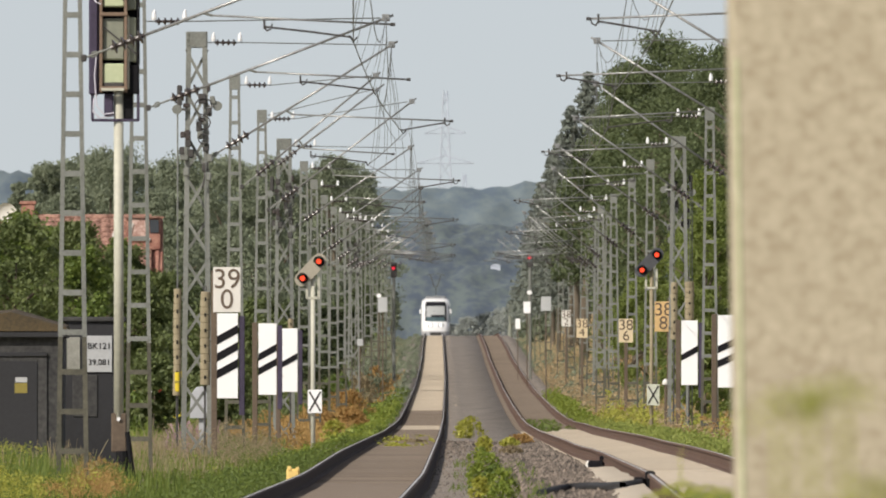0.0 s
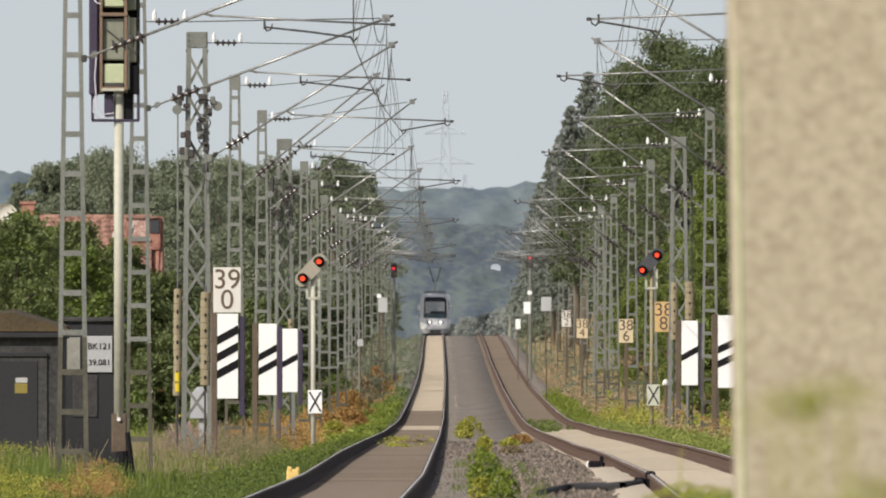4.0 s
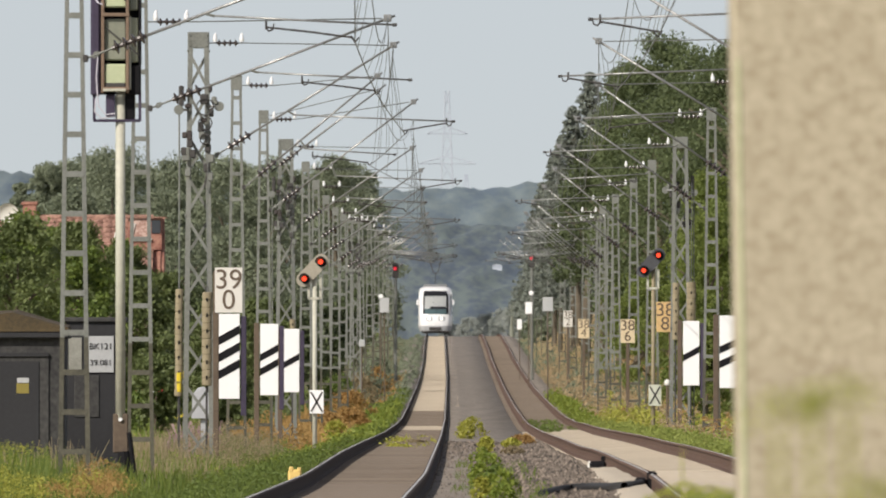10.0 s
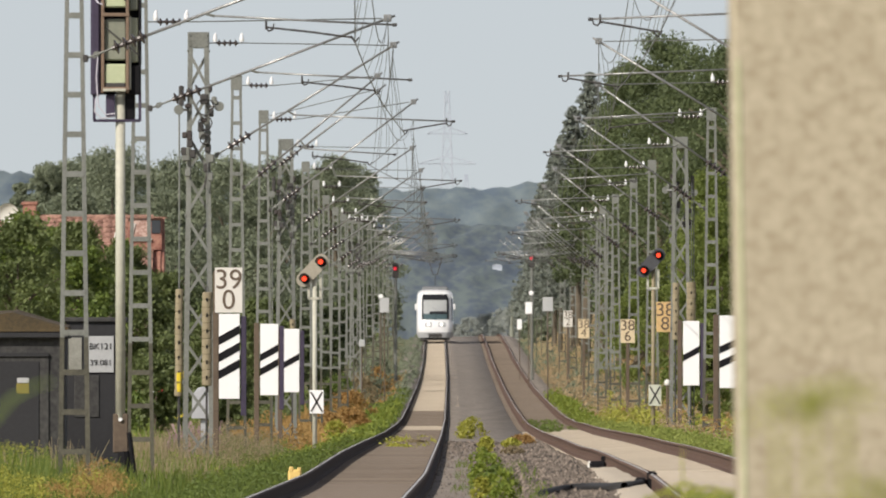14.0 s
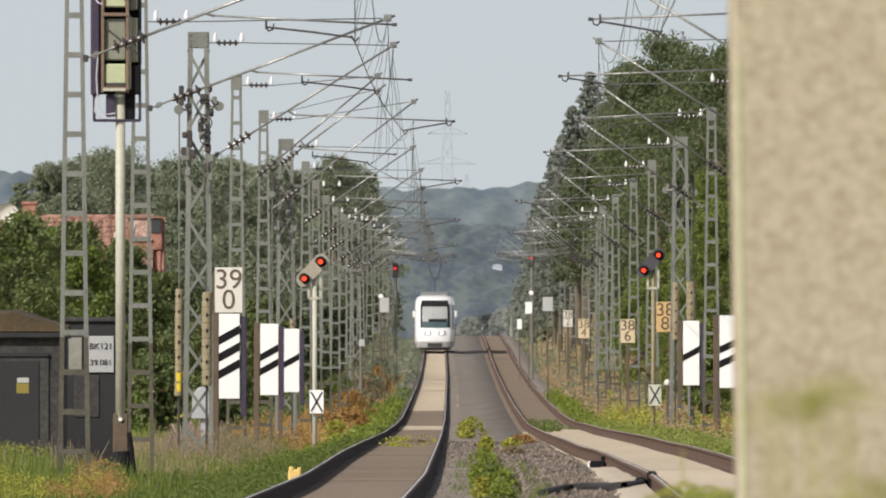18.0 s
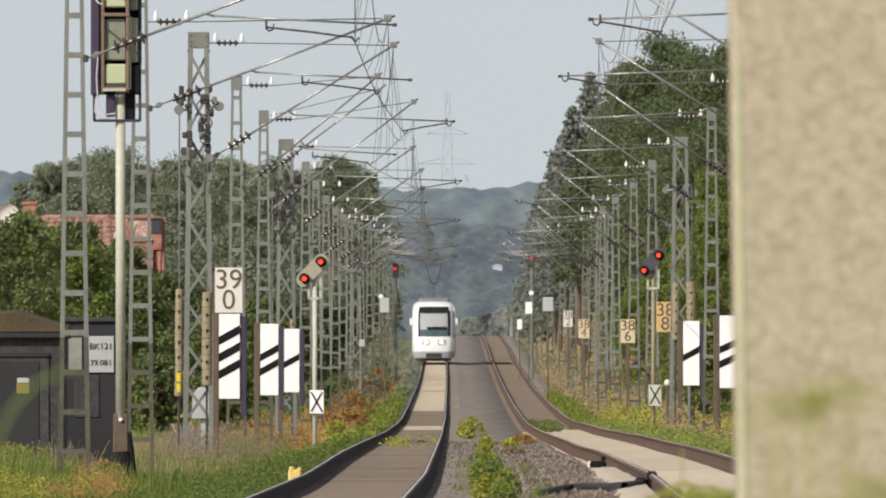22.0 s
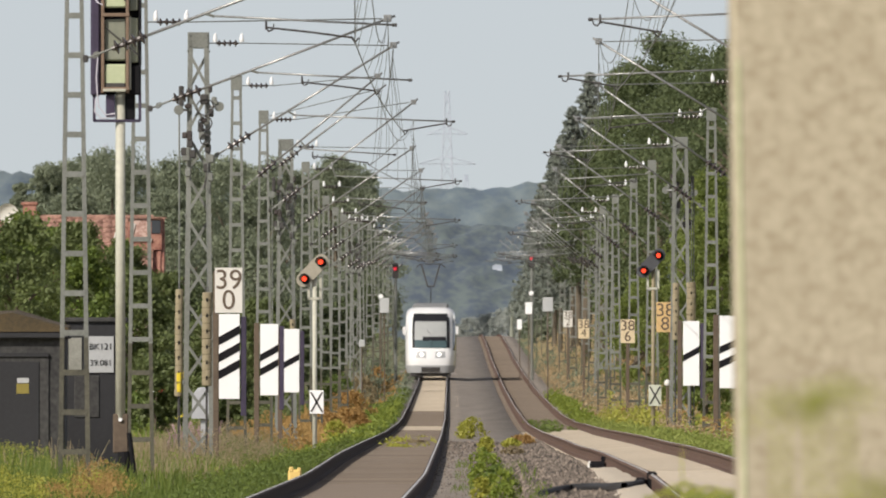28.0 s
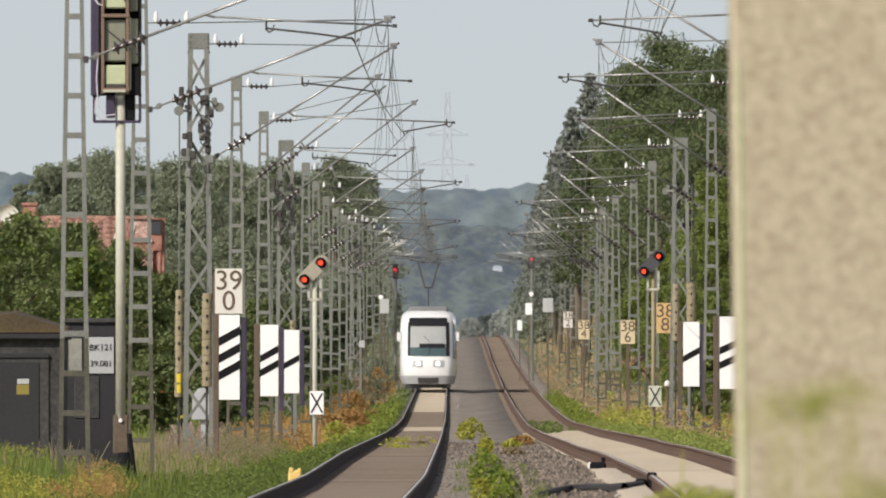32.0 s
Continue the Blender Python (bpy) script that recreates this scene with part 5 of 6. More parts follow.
# the wood on the left, farther off
for i, (x, d, h, r, v) in enumerate([
        (-19.6, 1370, 12.2, 3.2, 1), (-20.9, 1340, 11.9, 1.9, 0), (-17.2, 1330, 12.7, 3.3, 2), (-14.0, 1360, 12.4, 3.2, 3), (-11.2, 1340, 12.0, 2.9, 4),
        (-17.51, 2445, 16.6, 3.9, 1), (-13.87, 2458, 17.0, 3.9, 2), (-11.46, 2471, 17.8, 3.9, 3), (-9.77, 2484, 18.2, 4.1, 0), (-8.67, 2497, 18.3, 3.9, 4), (-7.59, 2510, 17.8, 3.7, 1), (-12.36, 2523, 17.4, 4.1, 2), (-9.0, 2120, 15.6, 3.2, 3),
        (-9.2, 1250, 10.6, 2.5, 0), (-13.5, 1240, 10.0, 2.6, 1), (-18.0, 1230, 10.0, 2.8, 4), (-22.5, 1360, 11.0, 1.5, 3), (-25.4, 1370, 8.6, 2.4, 1)]):
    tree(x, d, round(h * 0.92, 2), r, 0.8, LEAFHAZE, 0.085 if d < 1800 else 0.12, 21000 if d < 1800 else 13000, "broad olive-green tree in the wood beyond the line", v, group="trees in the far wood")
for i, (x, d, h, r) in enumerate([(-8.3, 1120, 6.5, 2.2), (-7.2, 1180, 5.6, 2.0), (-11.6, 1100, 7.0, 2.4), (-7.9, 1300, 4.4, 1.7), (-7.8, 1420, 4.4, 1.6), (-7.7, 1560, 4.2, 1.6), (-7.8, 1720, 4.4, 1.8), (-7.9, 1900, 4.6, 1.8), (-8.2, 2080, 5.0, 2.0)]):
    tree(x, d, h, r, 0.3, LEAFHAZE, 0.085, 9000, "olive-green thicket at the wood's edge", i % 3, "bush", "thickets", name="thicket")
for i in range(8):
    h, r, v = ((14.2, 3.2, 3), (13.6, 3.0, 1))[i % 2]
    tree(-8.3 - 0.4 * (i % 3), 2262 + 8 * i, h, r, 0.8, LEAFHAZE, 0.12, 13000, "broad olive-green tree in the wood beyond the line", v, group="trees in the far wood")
for i in range(7):
    x, d = -19.3 + 1.7 * i, 1395 + 30 * (i % 3)
    h, r, v = ((12.7, 3.3, 2), (12.2, 3.2, 1), (12.4, 3.2, 3), (12.0, 2.9, 4))[i % 4]
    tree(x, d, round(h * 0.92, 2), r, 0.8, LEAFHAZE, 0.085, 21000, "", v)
for i, (x, d, h, r) in enumerate([(-6.3, 1230, 3.4, 1.3), (-6.2, 1370, 3.8, 1.3), (-6.1, 1500, 3.8, 1.3), (-6.1, 1640, 3.9, 1.4), (-6.1, 1780, 4.0, 1.4), (-6.1, 1900, 4.0, 1.4), (-6.2, 2010, 4.0, 1.5)]):
    tree(x, d, h, r, 0.3, LEAFDARK, 0.12, 3000, "dark green thicket behind the far masts", i % 3, "bush", "thickets", name="thicket")
# low growth under the far trees
for i, (x, d, h, r) in enumerate([(6.9, 2010, 2.5, 1.1), (7.9, 1960, 3.0, 1.2), (8.6, 1900, 3.3, 1.3), (9.6, 1860, 3.4, 1.3), (7.3, 1840, 2.2, 1.0), (8.3, 1780, 2.6, 1.1), (-4.8, 2080, 4.6, 1.3), (-4.3, 2150, 4.2, 1.1), (-5.6, 2040, 5.0, 1.4)]):
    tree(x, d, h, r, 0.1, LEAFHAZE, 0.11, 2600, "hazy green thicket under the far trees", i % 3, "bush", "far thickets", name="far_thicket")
# thickets added in place of a pale patch of haze beyond the line's crest
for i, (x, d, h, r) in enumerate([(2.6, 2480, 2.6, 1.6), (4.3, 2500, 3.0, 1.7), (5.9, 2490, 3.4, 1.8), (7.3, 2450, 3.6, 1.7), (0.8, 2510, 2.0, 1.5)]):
    tree(x, d, h, r, 0.1, HAZELEAF, 0.13, 2600, "added thicket imitating pale haze beyond the line's crest", i % 3, "bush", "far thickets", name="far_thicket")
# garden trees and shrubs near the hut and the house
for i, (x, d, h, r, leaf) in enumerate([(-9.4, 560, 4.4, 1.5, LEAF), (-8.2, 575, 3.9, 1.2, BUSHLEAF), (-11.0, 580, 3.9, 1.6, LEAF), (-5.5, 650, 1.8, 0.9, LEAF), (-8.9, 720, 4.1, 1.4, LEAF), (-11.0, 885, 5.6, 1.5, LEAF), (-13.5, 890, 6.2, 1.4, BUSHLEAF), (-6.7, 760, 3.6, 1.4, LEAF), (-7.8, 820, 4.0, 1.6, LEAFDARK), (-6.4, 900, 4.0, 1.5, LEAF), (-9.6, 880, 4.6, 1.6, LEAF), (-12.6, 870, 6.3, 1.6, LEAF), (-11.5, 905, 5.9, 1.1, BUSHLEAF), (-13.0, 915, 6.4, 1.2, LEAF), (-15.3, 905, 6.5, 1.2, BUSHLEAF), (-5.9, 1010, 4.0, 1.4, LEAFDARK), (-6.9, 500, 1.9, 0.9, BUSHLEAF), (-6.1, 540, 1.7, 0.8, LEAF), (-14.6, 880, 6.6, 1.9, BUSHLEAF), (-16.9, 900, 6.8, 2.0, BUSHLEAF), (-10.6, 800, 3.6, 1.5, LEAF), (-13.3, 760, 4.4, 1.6, LEAF)]):
    tree(x, d, h, r, 0.15, leaf, 0.06 if d < 700 else 0.075, 9500, "dense green garden shrub" if h < 3.5 else "leafy green garden tree near a brick house", i % 3, "bush" if h < 3.5 else "tree", "garden trees", name="garden_tree")

# weeds between the tracks
for i, (x, d, h, r, leaf) in enumerate([(0.74, 660, 0.62, 0.40, LIME), (0.62, 655, 0.5, 0.3, LIME), (0.86, 505, 0.32, 0.17, LIME), (0.58, 335, 0.46, 0.26, WEEDLEAF), (0.48, 318, 0.36, 0.2, WEEDLEAF), (0.70, 300, 0.34, 0.24, WEEDLEAF), (0.62, 400, 0.32, 0.2, WEEDLEAF), (0.74, 455, 0.28, 0.16, LIME), (0.66, 315, 0.36, 0.2, BUSHLEAF), (0.62, 262, 0.3, 0.2, WEEDLEAF), (0.42, 285, 0.3, 0.16, LIME), (-2.7, 640, 0.55, 0.4, LIME), (1.75, 560, 0.3, 0.3, RUSTWEED), (1.45, 540, 0.22, 0.28, LIME), (1.3, 470, 0.2, 0.24, DRYGRASS), (-0.95, 545, 0.09, 0.35, LIME), (-0.7, 600, 0.10, 0.35, DRYGRASS), (-1.0, 620, 0.09, 0.4, LIME)]):
    tree(x, d, h, r, 0.02, leaf, 0.024 if d < 480 else 0.04, 620, "bushy yellow-green weed growing in the ballast", i % 3, "weed", "weeds in the ballast", z=rail_z(d) - 0.24, name="weed")


def blades(name, material, n, pick, hmin, hmax, width, label, seed, bend=0.35, seeds=0.0):
    """A stand of bent blades; pick gives distances and x for the roots."""
    rng = np.random.default_rng(seed)
    d, x = pick(rng, n)
    z = np.array([surface_z(a, b) for a, b in zip(x, d)]) - 0.02
    patchy = np.array([0.55 + 0.75 * noise.noise((a * 0.9, b * 0.05, seed)) for a, b in zip(x, d)])
    h = rng.uniform(hmin, hmax, n) * np.clip(patchy, 0.25, 1.25)
    ang = rng.uniform(0, 2 * np.pi, n)
    ln = h * rng.uniform(0.05, bend, n)
    dx, dy = np.cos(ang) * ln, np.sin(ang) * ln
    wd = width * rng.uniform(0.6, 1.4, n)
    root = np.stack([x, d, z], 1)
    mid = root + np.stack([dx * 0.35, dy * 0.35, h * 0.6], 1)
    tip = root + np.stack([dx, dy, h], 1)
    side = np.stack([np.full(n, 1.0), rng.uniform(-0.5, 0.5, n), np.zeros(n)], 1) * (wd / 2)[:, None]
    head = 0.9 if seeds else 0.65
    v = np.stack([root - side * 0.7, root + side * 0.7, mid + side * head, mid - side * head, tip + side * (seeds + 0.12), tip - side * (seeds + 0.12)], 1).reshape(-1, 3)
    f = np.array([(0, 1, 2, 3), (3, 2, 4, 5)])[None] + 6 * np.arange(n)[:, None, None]
    return single(name, many(name, v, f.reshape(-1, 4)), material, label, "grass", kind="stuff")


def strip(d0, d1, o0, o1, second=False, power=1.0):
    def pick(rng, n):
        d = d0 + (d1 - d0) * rng.random(n) ** power
        return d, np.interp(d, FINE_D, TAB_X) + (GAP if second else 0) + rng.uniform(o0, o1, n)
    return pick


blades("verge_grass", GRASS, 12000, strip(235, 420, -8.5, -2.2), 0.10, 0.42, 0.018, "green and yellow verge grass beside the track", 11)
blades("verge_grass", GRASS, 12000, strip(420, 1100, -7.5, -2.3), 0.15, 0.45, 0.03, "green verge grass beside the track", 12)
blades("short_verge_grass", GRASS, 14000, strip(240, 900, -3.1, -2.0), 0.06, 0.2, 0.018, "short green grass along the ballast's edge", 13)
blades("dry_grass", DRYGRASS, 5500, strip(365, 660, -4.8, -2.6), 0.2, 0.6, 0.012, "tall dry straw-coloured grass on the verge", 14)
blades("rust_weeds", RUSTWEED, 260, strip(290, 325, -3.5, -3.0), 0.2, 0.42, 0.02, "rust-brown seeding weeds on the verge", 15, seeds=0.8)
blades("hut_grass", GRASS, 5200, strip(300, 352, -7.2, -3.2), 0.35, 0.72, 0.014, "tall green and yellow grass before the hut", 25)
blades("hut_grass", DRYGRASS, 500, strip(318, 352, -7.0, -3.4), 0.35, 0.7, 0.008, "tall pale grass stems before the hut", 26, seeds=0.5)
blades("rust_weeds", RUSTWEED, 4000, strip(640, 900, -4.0, -2.4), 0.3, 0.8, 0.03, "rust-brown seeding weeds along the track", 16, seeds=0.8)
blades("pink_weeds", PINKWEED, 420, strip(455, 510, -4.3, -3.5), 0.3, 0.72, 0.016, "pale pink flowering weeds by the boards", 17, seeds=1.2)
blades("verge_grass", FRESHGRASS, 10000, strip(380, 900, 2.0, 5.0, True), 0.10, 0.34, 0.03, "green verge grass beyond the second track", 18)
blades("dry_grass", TANWEED, 11000, strip(620, 1900, 2.6, 7.5, True), 0.25, 0.7, 0.035, "dry brown grass on the cutting slope beyond the second track", 19)
blades("rust_weeds", RUSTWEED, 1500, strip(520, 800, 2.6, 4.5, True), 0.2, 0.5, 0.026, "rust-brown weeds beyond the second track", 20, seeds=0.8)
blades("ballast_grass", GRASS, 2600, strip(225, 420, 1.1, 2.2), 0.05, 0.22, 0.012, "thin grass tufts between the tracks", 21)
blades("near_grass", FRESHGRASS, 5200, strip(205, 240, -0.85, 1.3, True), 0.10, 0.22, 0.014, "long bright green grass growing in the second track", 22)
blades("field_grass", GRASS, 9000, strip(600, 2300, -24, -4.5), 0.3, 0.7, 0.06, "rough grass and herbs under the trees", 23)
blades("field_grass", GRASS, 5000, strip(900, 2300, 7, 18, True), 0.3, 0.7, 0.06, "rough grass and herbs under the trees", 24)



def herbs(name, material, n, pick, hmin, hmax, leaf, per, label, seed, wide=0.16):
    """Low leafy clumps, each a small mound of leaves."""
    rng = np.random.default_rng(seed)
    d, x = pick(rng, n)
    h = rng.uniform(hmin, hmax, n) * np.array([max(0.3, 0.7 + 0.8 * noise.noise((a * 0.8, b * 0.04, seed + 0.5))) for a, b in zip(x, d)])
    z = np.array([surface_z(a, b) for a, b in zip(x, d)])
    cl = [(a, b, c + q * t) for a, b, c, q in zip(x, d, z, h) for t in (0.15, 0.5, 0.85)]
    sp = [wide * k for _ in range(n) for k in (1.1, 0.9, 0.55)]
    return single(name, many(name, *leaves(cl, sp, n * per, leaf, rng, 0.8)), material, label, "herbs", kind="stuff")


herbs("green_herbs", GRASS, 1500, strip(232, 340, -7.0, -2.0), 0.08, 0.34, 0.015, 46, "lush low green herbs on the verge", 51)
herbs("green_herbs", WEEDLEAF, 900, strip(360, 660, -6.0, -1.5), 0.08, 0.30, 0.03, 28, "lush green herbs along the track", 52)
herbs("rusty_herbs", RUSTWEED, 260, strip(288, 325, -3.55, -3.0), 0.2, 0.5, 0.013, 64, "orange-brown flowering dock on the verge", 53)
herbs("rusty_herbs", RUSTWEED, 1000, strip(570, 960, -4.2, -2.5), 0.15, 0.6, 0.035, 36, "orange-brown flowering dock along the track", 54, 0.22)
herbs("green_herbs", WEEDLEAF, 900, strip(600, 1150, -3.2, -1.1), 0.08, 0.34, 0.045, 26, "green herbs along the ballast's edge", 55, 0.22)
herbs("green_herbs", FRESHGRASS, 800, strip(400, 820, 1.2, 2.2, True), 0.06, 0.24, 0.035, 34, "green herbs beyond the second track", 56, 0.22)
herbs("lime_herbs", LIME, 420, strip(560, 800, 2.0, 4.4, True), 0.15, 0.5, 0.035, 40, "yellow-green herbs beyond the second track", 57, 0.22)
herbs("dry_herbs", TANWEED, 900, strip(700, 1700, 2.6, 6.5, True), 0.15, 0.6, 0.05, 34, "dry brown herbs on the cutting slope", 58, 0.3)
herbs("lime_herbs", LIME, 1500, strip(284, 345, -7.0, -3.2), 0.2, 0.62, 0.015, 50, "yellow-green herbs on the near verge", 59)
herbs("shade_herbs", LEAF, 700, strip(720, 1050, -9.0, -4.6), 0.3, 1.3, 0.06, 40, "tangled dark green undergrowth", 60, 0.4)
herbs("shade_herbs", LEAF, 600, strip(700, 1300, 5.6, 9.0, True), 0.2, 1.0, 0.06, 40, "tangled dark green undergrowth under the trees", 61, 0.4)

herbs("edge_herbs", GRASS, 1500, strip(230, 700, -2.5, -0.95), 0.02, 0.16, 0.024, 20, "short green growth creeping to the rail", 62, 0.11)
herbs("edge_herbs", GRASS, 900, strip(700, 1250, -2.6, -1.0), 0.04, 0.25, 0.04, 26, "short green growth creeping to the rail", 63, 0.16)
herbs("edge_herbs", FRESHGRASS, 900, strip(300, 860, 1.05, 2.6, True), 0.02, 0.2, 0.03, 26, "short green growth beside the second track", 64, 0.13)
herbs("dry_herbs", DRYGRASS, 420, strip(425, 510, -3.9, -2.5), 0.35, 0.85, 0.014, 40, "tall tan herbs under the boards", 87, 0.16)
herbs("green_herbs", BUSHLEAF, 300, strip(425, 540, -4.2, -2.4), 0.2, 0.6, 0.015, 50, "green herbs among the dry ones under the boards", 88, 0.16)
herbs("dry_herbs", DRYGRASS, 420, strip(440, 660, -4.6, -2.7), 0.2, 0.6, 0.02, 45, "tan dry herbs round the boards", 65, 0.16)
herbs("edge_herbs", RUSTWEED, 130, strip(1100, 1500, -3.0, -1.6), 0.05, 0.3, 0.06, 24, "brown growth on the far verge", 66, 0.25)
herbs("edge_herbs", LEAFHAZE, 1300, strip(1080, 2050, -5.0, -0.95), 0.05, 0.3, 0.07, 16, "olive growth on the far verge", 69, 0.25)
herbs("edge_herbs", LEAFHAZE, 500, strip(950, 2000, 2.3, 3.2, True), 0.03, 0.2, 0.05, 24, "olive growth at the far bed's edge", 67, 0.2)
herbs("lush_herbs", BUSHLEAF, 1500, strip(255, 420, -2.9, -1.0), 0.06, 0.28, 0.016, 50, "lush dark green herbs by the rail", 68, 0.12)
herbs("rusty_herbs", RUSTWEED, 240, strip(540, 640, 2.8, 5.0, True), 0.1, 0.4, 0.03, 36, "orange-brown dock beyond the second track", 70, 0.2)
herbs("weed_mat", LIME, 45, strip(520, 700, -0.6, 0.62), 0.005, 0.03, 0.03, 24, "pale green weeds between the rails", 71, 0.14)
herbs("weed_mat", BUSHLEAF, 80, strip(740, 900, -0.6, 0.6, True), 0.01, 0.06, 0.04, 24, "thin weeds between the second track's rails", 72, 0.14)
herbs("slope_herbs", SHADYLEAF, 380, strip(720, 1500, 3.2, 6.8, True), 0.1, 1.1, 0.07, 22, "dark weeds scattered on the cutting slope", 73, 0.34)
herbs("slope_herbs", RUSTWEED, 300, strip(700, 1200, 2.4, 5.5, True), 0.1, 0.45, 0.05, 30, "brown weeds scattered on the cutting slope", 74, 0.3)
herbs("mast_herbs", WEEDLEAF, 420, strip(520, 900, 1.8, 3.3, True), 0.2, 0.7, 0.035, 36, "bright green weeds round the mast feet", 75, 0.2)
herbs("mast_herbs", LIME, 200, strip(560, 760, 1.9, 3.4, True), 0.3, 0.8, 0.035, 36, "yellow-green weeds round the mast feet", 76, 0.2)
herbs("mast_herbs", LIME, 420, strip(620, 800, 1.6, 2.6, True), 0.35, 1.1, 0.035, 44, "bright yellow-green weeds beside the second track", 86, 0.24)
herbs("mast_herbs", TANWEED, 360, strip(430, 590, 1.9, 3.3, True), 0.2, 0.65, 0.024, 44, "tan dock on the verge beyond the second track", 89, 0.2)
herbs("mast_herbs", LIME, 420, strip(520, 690, 1.7, 3.3, True), 0.15, 0.7, 0.03, 40, "bright yellow-green weeds beyond the second track", 84, 0.22)
herbs("rusty_herbs", RUSTWEED, 320, strip(610, 790, -3.6, -2.5), 0.35, 0.9, 0.035, 40, "tall orange-brown dock along the track", 85, 0.24)
herbs("mast_herbs", TANWEED, 260, strip(480, 640, 2.6, 4.6, True), 0.2, 0.6, 0.03, 36, "tan dock round the mast feet", 77, 0.2)
herbs("mast_herbs", TANWEED, 420, strip(470, 880, 1.75, 2.7, True), 0.3, 0.95, 0.03, 36, "tall dry weeds hiding the mast feet", 78, 0.18)
herbs("mast_herbs", RUSTWEED, 220, strip(470, 900, 1.75, 2.7, True), 0.3, 0.9, 0.03, 36, "tall brown dock hiding the mast feet", 79, 0.18)
herbs("mast_herbs", FRESHGRASS, 420, strip(420, 860, 1.25, 2.0, True), 0.1, 0.4, 0.03, 34, "bright green weeds along the second track", 80, 0.18)
herbs("slope_brush", TANWEED, 900, strip(790, 1500, 2.05, 3.3, True), 0.5, 1.7, 0.05, 44, "tall dry brush hiding the mast feet on the slope", 81, 0.3)
herbs("slope_brush", LEAFHAZE, 420, strip(790, 1600, 2.05, 3.4, True), 0.5, 1.8, 0.05, 44, "olive brush hiding the mast feet on the slope", 82, 0.3)
herbs("shoulder_herbs", WEEDLEAF, 420, strip(830, 1160, 1.15, 2.6, True), 0.15, 0.6, 0.045, 36, "bright green weeds on the second track's shoulder", 90, 0.24)
herbs("slope_brush", TANWEED, 320, strip(640, 1300, 2.0, 3.2, True), 0.4, 1.2, 0.045, 40, "tan brush on the slope", 83, 0.26)
# olive and brown thickets along the far masts
for i, (x, d, h, r, leaf) in enumerate([(-3.7, 760, 0.8, 0.8, RUSTWEED), (-3.1, 840, 0.9, 0.8, RUSTWEED), (-3.5, 930, 1.2, 0.9, RUSTWEED), (-4.0, 960, 1.6, 0.9, BUSHLEAF), (-3.5, 1060, 1.5, 0.8, DRYGRASS), (-3.6, 1150, 1.6, 0.9, LEAFHAZE), (-3.4, 1250, 1.4, 0.8, RUSTWEED), (-3.4, 1380, 1.5, 0.9, LEAFHAZE)]):
    tree(x, d, h, r, 0.1, leaf, 0.05, 2600, "olive and brown thicket beside the far masts", i % 3, "bush", "trackside thickets", name="trackside_thicket")

# ---- far woods and hills ----


def far_wood(name, material, d0, d1, x0, x1, top, size, label, seed):
    """A wooded slope, lumpy with treetops, seen far off."""

    def lump(x, d):
        t = max(0.0, min(1.0, (d - d0) / (d1 - d0)))
        crowns = abs(noise.noise((x / (size * 3.0), d / (size * 120), seed))) + 0.5 * abs(noise.noise((x / (size * 1.3), d / (size * 50), seed + 3)))
        rise = np.interp(d, [d0 - 60, d0, d1], [0.05, 0.3, 1.0])
        return top * rise * (0.93 + 0.035 * noise.noise((x * 0.045, d * 0.002, seed)) + 0.02 * noise.noise((x * 0.2, d * 0.004, seed))) - size * 1.2 * crowns - (4 if d > d1 + 60 else 0) + 0.06 * rise * min(max(-x - 58, 0), 34)

    xs, ds = np.linspace(x0 - 40, x1 + 40, 280), np.linspace(d0 - 60, d1 + 80, 46)
    vs = [(x, d, lump(x, d)) for d in ds for x in xs]
    m = len(xs)
    g = G().add(vs, [(j * m + i, j * m + i + 1, (j + 1) * m + i + 1, (j + 1) * m + i) for j in range(len(ds) - 1) for i in range(m - 1)])
    return single(name, g, material, label, "woods", kind="stuff", smooth=True)


far_wood("middle_woods", FARWOOD, 2560, 3250, -80, 90, 20.5, 1.1, "wooded hillside behind the line's crest, coloured blue-green for haze", 41)
far_wood("distant_woods", FARHILL, 3900, 4700, -190, 190, 37.2, 1.8, "wooded ridge on the horizon, coloured blue for haze", 42)
for i, (x, d, z, w) in enumerate([(6.2, 2900, 12.1, 1.1)]):
    hs = thing("far_house", "tiny pale house among far woods", "house", pose(x, d, z), "far houses")
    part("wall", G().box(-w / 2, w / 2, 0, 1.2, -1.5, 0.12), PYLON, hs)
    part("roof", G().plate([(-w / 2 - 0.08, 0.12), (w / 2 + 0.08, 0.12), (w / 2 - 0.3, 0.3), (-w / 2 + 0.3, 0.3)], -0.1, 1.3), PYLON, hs)


